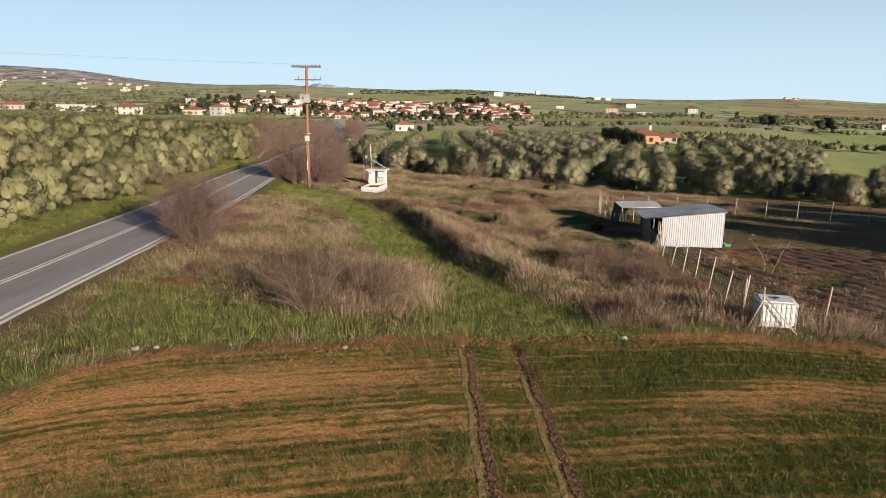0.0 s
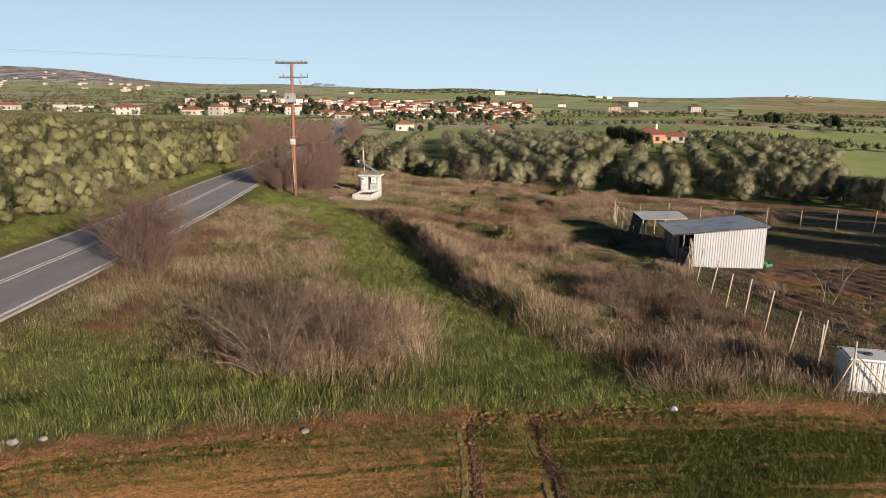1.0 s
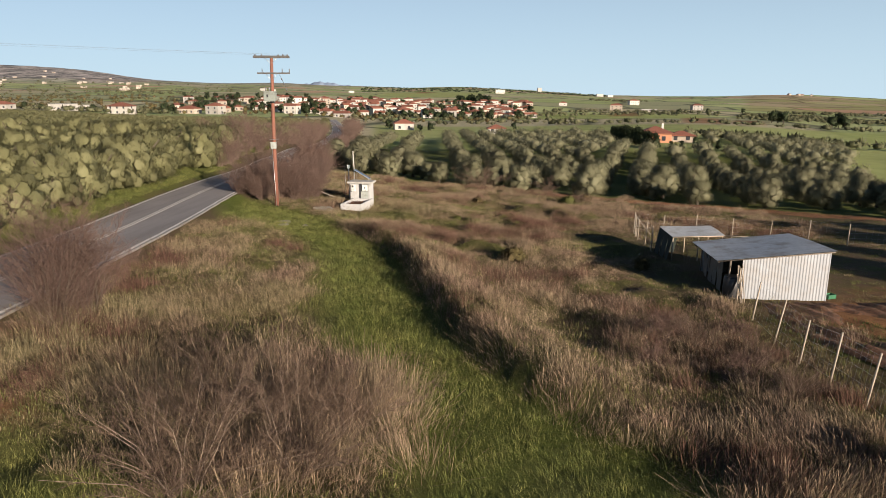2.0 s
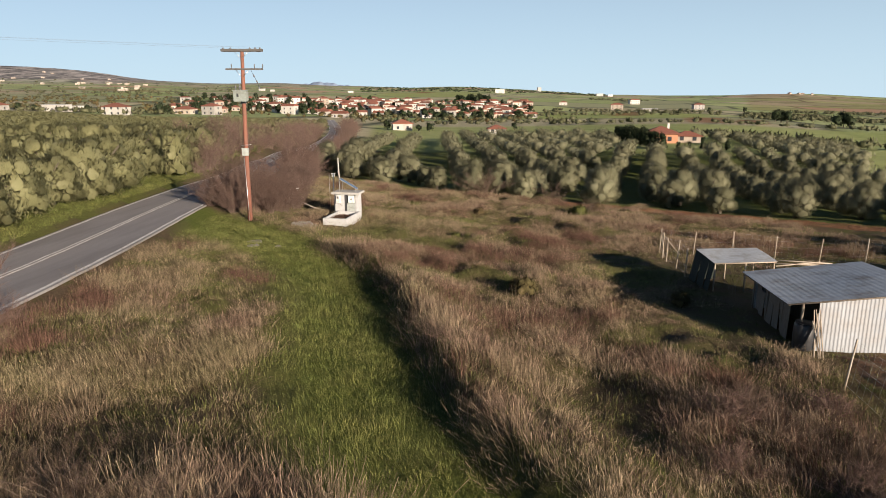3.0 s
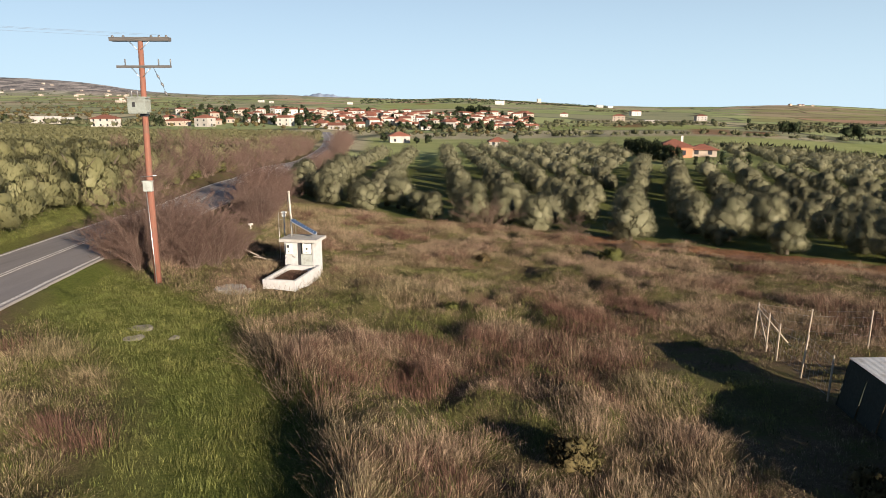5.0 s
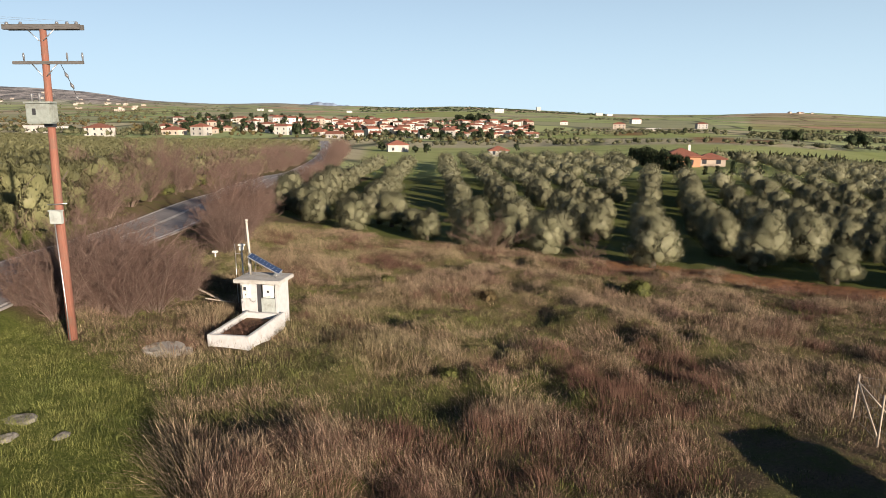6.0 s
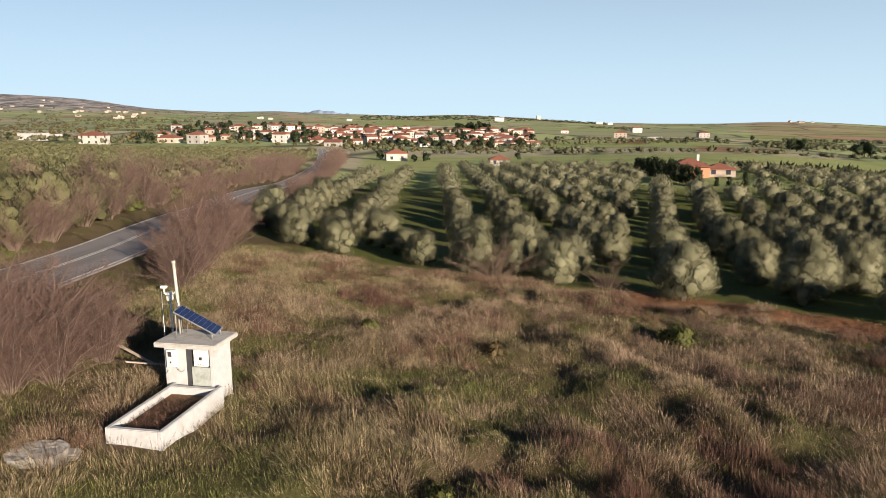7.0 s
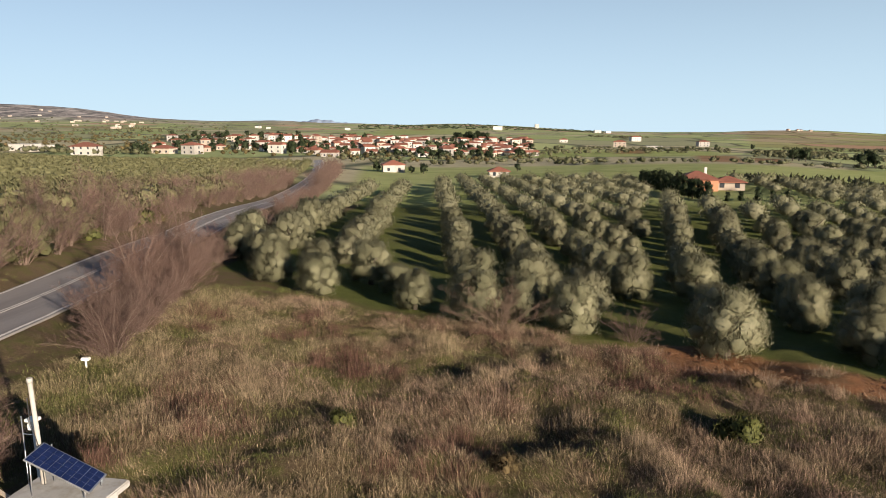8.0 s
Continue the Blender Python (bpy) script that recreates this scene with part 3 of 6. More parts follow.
def rod(bm, points, radii, sides=8, cap=True):
    """A tube through points with a radius at each."""
    pts = [Vector(p) for p in points]
    rings = []
    for i, p in enumerate(pts):
        d = (pts[min(i + 1, len(pts) - 1)] - pts[max(i - 1, 0)]).normalized()
        a = d.orthogonal().normalized()
        b = d.cross(a)
        r = radii[i] if isinstance(radii, (list, tuple)) else radii
        rings.append([bm.verts.new(p + (a * math.cos(k * 2 * math.pi / sides) + b * math.sin(k * 2 * math.pi / sides)) * r) for k in range(sides)])
    for q, w in zip(rings, rings[1:]):
        for k in range(sides):
            f = bm.faces.new((q[k], q[(k + 1) % sides], w[(k + 1) % sides], w[k]))
            f.smooth = sides > 5
    if cap and sides > 2:
        bm.faces.new(rings[0][::-1])
        bm.faces.new(rings[-1])
    return bm


def rodded(points, radii, sides=8):
    return rod(bmesh.new(), points, radii, sides)


# ---- growing things ----
rng = np.random.default_rng(7)


def fast_mesh(name, verts, quads, tris, material, normals=None):
    """A mesh from arrays."""
    me = bpy.data.meshes.new(name)
    quads, tris = np.asarray(quads, np.int32).reshape(-1, 4), np.asarray(tris, np.int32).reshape(-1, 3)
    me.vertices.add(len(verts))
    me.vertices.foreach_set("co", np.asarray(verts, np.float32).ravel())
    loops = np.concatenate((quads.ravel(), tris.ravel()))
    me.loops.add(len(loops))
    me.loops.foreach_set("vertex_index", loops)
    n = len(quads) + len(tris)
    me.polygons.add(n)
    starts = np.concatenate((np.arange(len(quads)) * 4, len(quads) * 4 + np.arange(len(tris)) * 3)).astype(np.int32)
    me.polygons.foreach_set("loop_start", starts)
    me.materials.append(MATS[material])
    me.update(calc_edges=True)
    me.validate()
    if normals is not None:
        me.normals_split_custom_set_from_vertices(normals.tolist())
    return me


def soft(v, out):
    """Normals between each leaf's own and the swell of the crown."""
    t = v.reshape(-1, 3, 3)
    own = np.cross(t[:, 1] - t[:, 0], t[:, 2] - t[:, 0])
    own /= np.linalg.norm(own, axis=1)[:, None] + 1e-9
    own *= np.where(np.sum(own * out, axis=1) < 0, -1, 1)[:, None]
    k = 0.2 * own + 0.95 * out
    return np.repeat(k / np.linalg.norm(k, axis=1)[:, None], 3, 0)


def blades(name, base, height, width, lean, material, away=None, straight=False):
    """Blades, one for each base point: bent slips that are widest in the middle, or short straight ones."""
    n = len(base)
    yaw = rng.uniform(0, 2 * np.pi, n)
    face = rng.uniform(0, 2 * np.pi, n)
    side = np.stack((np.cos(face), np.sin(face), np.zeros(n)), -1) * (width / 2)[:, None]
    bend = np.stack((np.cos(yaw), np.sin(yaw), np.zeros(n)), -1)
    if away is not None:
        turn = 9.0 * speckle(base[:, 0], base[:, 1], 3.5, 71) + 4.0 * speckle(base[:, 0], base[:, 1], 1.2, 72)
        drift = np.stack((np.cos(turn), np.sin(turn), np.zeros(n)), -1)
        bend = 0.55 * bend + away + 0.55 * drift
    bend *= (lean * height)[:, None]
    bend[:, 0] -= 0.10 * height
    up = np.zeros((n, 3))
    up[:, 2] = height
    tip = base + up * (1 - 0.3 * np.clip(lean, 0, 1.5))[:, None] + bend
    i = np.arange(n)[:, None]
    if straight:
        # half of them carry their width at the top, as seed heads do
        heads = (rng.random(n) < (0.5 if material in ("dry_blade", "low_blade") else 0.1))[:, None]
        foot = np.where(heads, tip, base)
        v = np.stack((foot - side, foot + side, np.where(heads, base, tip)), 1).reshape(-1, 3)
        return fast_mesh(name, v, np.zeros((0, 4)), i * 3 + np.arange(3), material)
    mid = base + 0.5 * up + 0.28 * bend
    v = np.stack((base, mid + side, tip, mid - side), 1).reshape(-1, 3)
    return fast_mesh(name, v, i * 4 + np.arange(4), np.zeros((0, 3)), material)


def scatter(x0, x1, y0, y1, per_m2):
    n = int((x1 - x0) * (y1 - y0) * per_m2)
    return rng.uniform(x0, x1, n), rng.uniform(y0, y1, n)


def tufted(x, y, count, spread):
    x = np.repeat(x, count) + rng.normal(0, 1, len(x) * count) * np.repeat(spread, count)
    y = np.repeat(y, count) + rng.normal(0, 1, len(y) * count) * np.repeat(spread, count)
    return x, y


def clumps(x, y):
    """Uneven drifts, 0 to 1, by which the growth varies over the plot."""
    return smooth(patches(x, y, 2.2, 21), 0.36, 0.66)


def open_ground(x, y):
    """Where wild growth can stand: off the road, the corn, the buildings and the bare soil."""
    lush, soil, crop, far = covers(x, y)
    free = (np.abs(x - road_x(y)) > ROAD_HALF + 0.5) & (crop < 0.2) & (soil < 0.45)
    free &= ~((x > 11.9) & (x < 16.5) & (y > 39.3) & (y < 51)) & ~((np.abs(x + 7.1) < 1.0) & (y > 60.8) & (y < 66))
    free &= (y < grove_front(x) + 1.0)
    return free, lush


def stand(name, x, y, count, spread, tall, width, lean, material, label, straight=False):
    """Tufts that fan out from their middles, joined."""
    ox, oy = rng.normal(0, 1, (2, len(x) * count))
    s = np.repeat(spread, count)
    bx, by = np.repeat(x, count) + ox * s, np.repeat(y, count) + oy * s
    away = np.stack((ox, oy, np.zeros(len(ox))), -1) * 0.55
    h = np.repeat(tall, count) * rng.uniform(0.55, 1.15, len(bx))
    base = np.stack((bx, by, land(bx, by) - 0.03 + lift(bx, by)), -1)
    me = blades(name, base, h, rng.uniform(*width, len(bx)), rng.uniform(*lean, len(bx)), material, away, straight)
    tagged(new(name, me), label, "grass", kind="stuff")


def lift(x, y):
    return hump(x, y, smooth(field_edge(x) - y, -0.12, 0.1))


def shade_lee(x, y):
    """The trodden ground on the lee of the shed, where little grows tall."""
    return smooth(x, 6.2, 7.6) * smooth(y, 37.5, 40) * (1 - smooth(y, 55, 58))


def grow_dry_grass():
    x, y = scatter(-14.5, 27, 15, 93, 8.5)
    free, lush = open_ground(x, y)
    k = clumps(x, y)
    fringe = (y - field_edge(x) < 2.6) & (x > 3)
    side = np.interp(y, TRACK_LINE[:, 1], TRACK_LINE[:, 0] + TRACK_LINE[:, 2])
    beside = np.exp(-((side + 0.35 - x) / 0.55) ** 2) * (y > 26) * (y < 55)
    free &= (lush < 0.46) | (fringe & (y - field_edge(x) > 0.9) & (x > 5.5)) | ((beside > 0.4) & (x > side - 0.1))
    free &= rng.random(len(x)) < (0.40 + 0.7 * k + fringe + beside) * np.where((x < -7.5) & (y < 24), 0.3, 1.0)
    free &= ~((x > 11.5) & (y < 50) & ~fringe & (rng.random(len(x)) < 0.88))
    x, y, k, fringe, beside = x[free], y[free], k[free], fringe[free], beside[free]
    well = np.exp(-(np.hypot(x + 7.1, (y - 63) * 0.55) - 1.4) ** 2 / 0.2)
    tall = (0.17 + 0.34 * k ** 1.3 + 0.30 * np.maximum(beside, np.maximum(0.5 * fringe, 0.8 * well))) * rng.uniform(0.55, 1.45, len(x)) * np.where((x < -8.5) & (y < 27), 0.6, 1.0) * (1 - 0.72 * shade_lee(x, y))
    stand("dry_grass", x, y, 76, 0.11 + 0.17 * rng.random(len(x)), tall * 0.9, (0.006, 0.012), (0.1, 1.15), "dry_blade", "dry straw-brown winter grass in soft tussocks over the plot", True)
    x, y = scatter(-14.5, 27, 15, 96, 9)
    free, lush = open_ground(x, y)
    free &= (lush < 0.6) & ~((x > 11.5) & (y < 50) & (rng.random(len(x)) < 0.6))
    free &= rng.random(len(x)) > 0.75 * shade_lee(x, y)
    x, y = x[free], y[free]
    stand("low_grass", x, y, 25, np.full(len(x), 0.17), 0.09 + 0.20 * rng.random(len(x)) ** 2, (0.009, 0.018), (0.05, 0.7), "low_blade", "low mixed olive and straw grass between the tussocks", True)


def grow_weeds():
    x, y = scatter(-14.0, 24, 22, 90, 1.6)
    free, lush = open_ground(x, y)
    k = patches(x, y, 4.5, 31)
    free &= (lush < 0.2) & (rng.random(len(x)) < smooth(k, 0.50, 0.62)) & ~((x > 11.5) & (y < 50)) & (shade_lee(x, y) < 0.3)
    x, y = x[free], y[free]
    a, b = rng.normal(-3.4, 2.0, 120), rng.normal(26.6, 1.9, 120)
    ok = (np.hypot((a + 3.4) / 3.6, (b - 26.5) / 3.4) < 1) & (b > 22.3) & (near_line(a, b, TRACK_LINE, 1.0) < 0.3)
    stand("tall_weeds", a[ok], b[ok], 300, 0.35 + 0.3 * rng.random(ok.sum()), 0.55 + 0.6 * rng.random(ok.sum()), (0.006, 0.012), (0.15, 0.8), "dry_blade", "tall wispy dry weeds round the sprawling shrubs", True)
    a, b = rng.uniform(5.5, 10.6, 46), rng.uniform(27.5, 37.5, 46)
    ok = rng.random(46) < smooth(patches(a, b, 2.5, 33), 0.3, 0.55) + 0.2
    x, y = np.concatenate((x, a[ok])), np.concatenate((y, b[ok]))
    stand("dead_weeds", x, y, 170, 0.16 + 0.2 * rng.random(len(x)), 0.30 + 0.38 * rng.random(len(x)), (0.007, 0.013), (0.05, 0.6), "weed_blade", "patches of dead purple-brown weeds standing in the grass", True)


def grow_green_grass():
    x, y = scatter(-30, 27, 14, 92, 36)
    free, lush = open_ground(x, y)
    free &= rng.random(len(x)) < np.where(lush > 0.30, lush, 0.05)
    free &= (x > -24) | (rng.random(len(x)) < 0.5)
    x, y = x[free], y[free]
    stand("green_grass", x, y, 14, np.full(len(x), 0.11), (0.10 + 0.18 * rng.random(len(x))) * (0.45 + 1.1 * patches(x, y, 1.5, 41)) * (1 + 0.5 * smooth(24.5 - y, 0, 3) * (x < 9) * smooth(patches(x, y, 1.1, 43), 0.35, 0.6)), (0.007, 0.013), (0.1, 0.9), "green_blade", "lush green grass along the track and verges", True)
    # weed rows in the garden
    u, v = scatter(0, 16, -4, 30, 14)
    u = np.round(u / 0.75) * 0.75 + rng.normal(0, 0.06, len(u))
    x, y = 11.0 + u * 0.86 + v * 0.42, 25.5 + u * 0.50 - v * 0.76 + 8
    ok = (x > 11.8) & (x < 27) & (y > field_edge(x) + 2.2) & (y < 37) & (rng.random(len(x)) < 0.25 + smooth(patches(x, y, 3.0, 51), 0.2, 0.45))
    x, y = x[ok], y[ok]
    stand("garden_rows", x, y, 12, np.full(len(x), 0.09), 0.10 + 0.14 * rng.random(len(x)), (0.010, 0.02), (0.2, 1.2), "crop_blade", "rows of low dark green weeds in garden soil", True)


def grow_corn():
    x, y = scatter(-14, 17, 9, 22, 190)
    d = field_edge(x) - y
    row = np.round(d / 0.30) * 0.30
    y = field_edge(x) - row + rng.normal(0, 0.07, len(x))
    band = np.sin(row * 2.1 + 0.25 * x) + 0.8 * np.sin(row * 0.83 + 1.3 - 0.1 * x) + 0.6 * np.sin(x * 0.7 + row)
    keep = (row > 0.25) & (rng.random(len(x)) < smooth(17 - x, 0, 5) * smooth(y, 9, 11.5)) & (rng.random(len(x)) < np.clip(0.2 + 0.35 * band + 0.5 * smooth(x, -6, 6), 0, 0.95))
    for x0, x1 in ((0.40, 0.78), (2.05, 2.38)):
        keep &= np.abs(x - np.interp(y, (11, 21), (x1, x0))) > 0.22
    x, y = x[keep], y[keep]
    bx, by = tufted(x, y, 4, np.full(len(x), 0.04))
    base = np.stack((bx, by, land(bx, by) - 0.01), -1)
    me = blades("young_corn", base, rng.uniform(0.05, 0.17, len(bx)), rng.uniform(0.008, 0.016, len(bx)), rng.uniform(0.2, 1.0, len(bx)), "crop_blade", None, True)
    tagged(new("young_corn", me), "rows of short young green cereal in tilled soil", "crop", kind="stuff")


def clods(name, x, y, size, label, material="clod"):
    """Broken lumps of earth, joined into one mesh."""
    n = len(x)
    ico = np.array(((0, 0, 1), (0.9, 0, 0.1), (0.2, 0.9, 0), (-0.8, 0.4, 0.1), (-0.5, -0.8, 0), (0.5, -0.8, 0.05)))
    jit = ico[None] * rng.uniform(0.6, 1.3, (n, 6, 1)) * size[:, None, None]
    jit[:, :, 2] *= 0.6
    v = jit + np.stack((x, y, land(x, y) + 0.02), -1)[:, None, :]
    i = np.arange(n)[:, None, None] * 6
    t = (i + np.array(((0, 1, 2), (0, 2, 3), (0, 3, 4), (0, 4, 5), (0, 5, 1)))[None]).reshape(-1, 3)
    tagged(new(name, fast_mesh(name, v.reshape(-1, 3), np.zeros((0, 4)), t, material)), label, "soil", kind="stuff")


def leaf_cards(centers, normals, length, width, upward=0.85):
    """Pointed sprays that stand outward and up from the crown."""
    n = len(centers)
    a = normals * 0.45 + 0.42 * rng.normal(size=(n, 3))
    a[:, 2] += upward
    a /= np.linalg.norm(a, axis=1)[:, None]
    b = np.cross(a, rng.normal(size=(n, 3)))
    b /= np.linalg.norm(b, axis=1)[:, None]
    b *= np.where(np.sum(np.cross(b, a) * normals, axis=1) < 0, -1, 1)[:, None]
    a, b = a * length[:, None], b * (width / 2)[:, None]
    v = np.stack((centers - a * 0.5 - b, centers - a * 0.5 + b, centers + a * 0.5), 1).reshape(-1, 3)
    return v, np.arange(n)[:, None] * 3 + np.arange(3)


def lobes(count, radius, height, low, lobe):
    """Centres and radii of the swellings of a crown."""
    out = []
    for i in range(count):
        a = i * 2.4 + rng.uniform(-0.4, 0.4)
        k = rng.uniform(0, 1)
        r = radius * (0.25 + 0.6 * math.sqrt(rng.random())) * (1 - 0.45 * k ** 2)
        out.append((r * math.cos(a), r * math.sin(a), low + (height - low) * (0.08 + 0.79 * k), lobe * rng.uniform(0.75, 1.2)))
    return np.array(out)


def lump_cores(centres, radii, tall=1.0):
    """Dense hearts of foliage inside a crown: uneven twenty-sided lumps, with their outward normals."""
    g = (1 + 5 ** 0.5) / 2
    ico = np.array([(-1, g, 0), (1, g, 0), (-1, -g, 0), (1, -g, 0), (0, -1, g), (0, 1, g), (0, -1, -g), (0, 1, -g), (g, 0, -1), (g, 0, 1), (-g, 0, -1), (-g, 0, 1)]) / math.hypot(1, g)
    tri = np.array([(0, 11, 5), (0, 5, 1), (0, 1, 7), (0, 7, 10), (0, 10, 11), (1, 5, 9), (5, 11, 4), (11, 10, 2), (10, 7, 6), (7, 1, 8), (3, 9, 4), (3, 4, 2), (3, 2, 6), (3, 6, 8), (3, 8, 9), (4, 9, 5), (2, 4, 11), (6, 2, 10), (8, 6, 7), (9, 8, 1)])
    n = len(centres)
    r = np.asarray(radii)[:, None, None] * rng.uniform(0.82, 1.12, (n, 12, 1))
    v = np.asarray(centres)[:, None, :] + ico[None] * r * np.array((1, 1, tall))
    return v.reshape(-1, 3), (np.arange(n)[:, None, None] * 12 + tri[None]).reshape(-1, 3), np.tile(ico, (n, 1))


def crown_mesh(name, material, cards, radius, height, low, lobe, count, length, width):
    L = lobes(count, radius, height, low, lobe)
    middle = np.array((0, 0, low + (height - low) * 0.38))

    def swell(c, d):
        """Outward from the lobe and from the whole crown alike."""
        w = c - middle
        w = 0.16 * d + 0.95 * w / (np.linalg.norm(w, axis=1)[:, None] + 1e-6)
        return w / np.linalg.norm(w, axis=1)[:, None]

    pick = rng.integers(0, len(L), cards)
    d = rng.normal(size=(cards, 3))
    d[:, 2] = d[:, 2] * 0.8 + 0.15
    d /= np.linalg.norm(d, axis=1)[:, None]
    c = L[pick, :3] + d * (L[pick, 3] * rng.uniform(0.35, 1.28, cards))[:, None]
    c[:, 2] = np.maximum(c[:, 2], low * 0.5 + rng.uniform(0, 0.3, cards))
    v, q = leaf_cards(c, d, length * rng.uniform(0.6, 1.5, cards), width * rng.uniform(0.7, 1.4, cards))
    # the inner growth that stops the light
    v2, q2, e = lump_cores(L[:, :3], L[:, 3] * 0.55, 1.1)
    return fast_mesh(name, np.concatenate((v, v2)), np.zeros((0, 4)), np.concatenate((q, q2 + len(v))), material, np.concatenate((soft(v, swell(c, d)), swell(v2, e))))


def trunk_bm(height, radius, limbs, spread):
    bm = bmesh.new()
    lean = rng.uniform(-0.12, 0.12, 2)
    fork = height * 0.45
    rod(bm, [(0, 0, -0.15), (lean[0] * 0.3, lean[1] * 0.3, fork * 0.5), (lean[0], lean[1], fork)], [radius * 1.35, radius, radius * 0.9], 8)
    for i in range(limbs):
        a = i * 2 * math.pi / limbs + rng.uniform(-0.3, 0.3)
        q = (lean[0] + spread * 0.45 * math.cos(a), lean[1] + spread * 0.45 * math.sin(a), fork + (height - fork) * 0.5)
        w = (lean[0] + spread * math.cos(a + 0.2), lean[1] + spread * math.sin(a + 0.2), height * rng.uniform(0.9, 1.05))
        rod(bm, [(lean[0], lean[1], fork * 0.93), q, w], [radius * 0.6, radius * 0.4, radius * 0.15], 6)
    return bm


def make_tree(kind, trunk_material, crown_me, height, radius, limbs, spread, label, group):
    t = thing(kind, Matrix(), label, "tree", group)
    part("trunk", trunk_bm(height, radius, limbs, spread), trunk_material, t)
    c = new("crown", crown_me)
    c.parent = t
    return t


def place_all(kinds, spots, wide=1.0):
    """The first tree of each kind goes to a spot itself, copies to the rest."""
    used = set()
    for i, (x, y, s) in enumerate(spots):
        k = i % len(kinds)
        m = pose(x, y, gz(x, y) - 0.03, 0, 0, rng.uniform(0, 360))
        if k not in used:
            used.add(k)
            kinds[k].matrix_world = m @ Matrix.Diagonal((s * wide, s * wide, s * rng.uniform(0.92, 1.08), 1))
        else:
            t = copy_thing(kinds[k], m)
            t.scale = (s * wide, s * wide, s * rng.uniform(0.9, 1.1))


def far_trees(name, spots, material, cards, radius, height, label, spray=0.34):
    """Distant crowns joined into one mesh, with a stub of trunk each."""
    n = len(spots)
    P = np.array([(x, y, s) for x, y, s in spots])
    base = np.stack((P[:, 0], P[:, 1], land(P[:, 0], P[:, 1])), -1)
    d = rng.normal(size=(n, cards, 3))
    d[:, :, 2] = np.abs(d[:, :, 2]) * 0.9 - 0.25
    d /= np.linalg.norm(d, axis=2)[:, :, None]
    lump = 1 + 0.22 * np.sin(d[:, :, 0] * 4 + np.arange(n)[:, None]) * np.sin(d[:, :, 1] * 5 + 2 * np.arange(n)[:, None])
    shape = np.array((radius, radius, height * 0.48))
    c = d * lump[:, :, None] * rng.uniform(0.55, 1.05, (n, cards, 1)) * shape * P[:, 2][:, None, None]
    c[:, :, 2] += height * 0.52 * P[:, 2][:, None]
    c = (c + base[:, None, :]).reshape(-1, 3)
    size = np.repeat(P[:, 2], cards) * rng.uniform(0.7, 1.3, n * cards)
    v, q = leaf_cards(c, d.reshape(-1, 3), size * radius * spray, size * radius * spray * 0.5)
    heart = base + np.stack((np.zeros(n), np.zeros(n), height * 0.52 * P[:, 2]), -1)
    v2, q2, e = lump_cores(heart, P[:, 2] * radius * 0.68, height * 0.48 / radius)
    tagged(new(name, fast_mesh(name, np.concatenate((v, v2)), np.zeros((0, 4)), np.concatenate((q, q2 + len(v))), material, np.concatenate((soft(v, d.reshape(-1, 3)), e)))), label, "tree", kind="stuff")


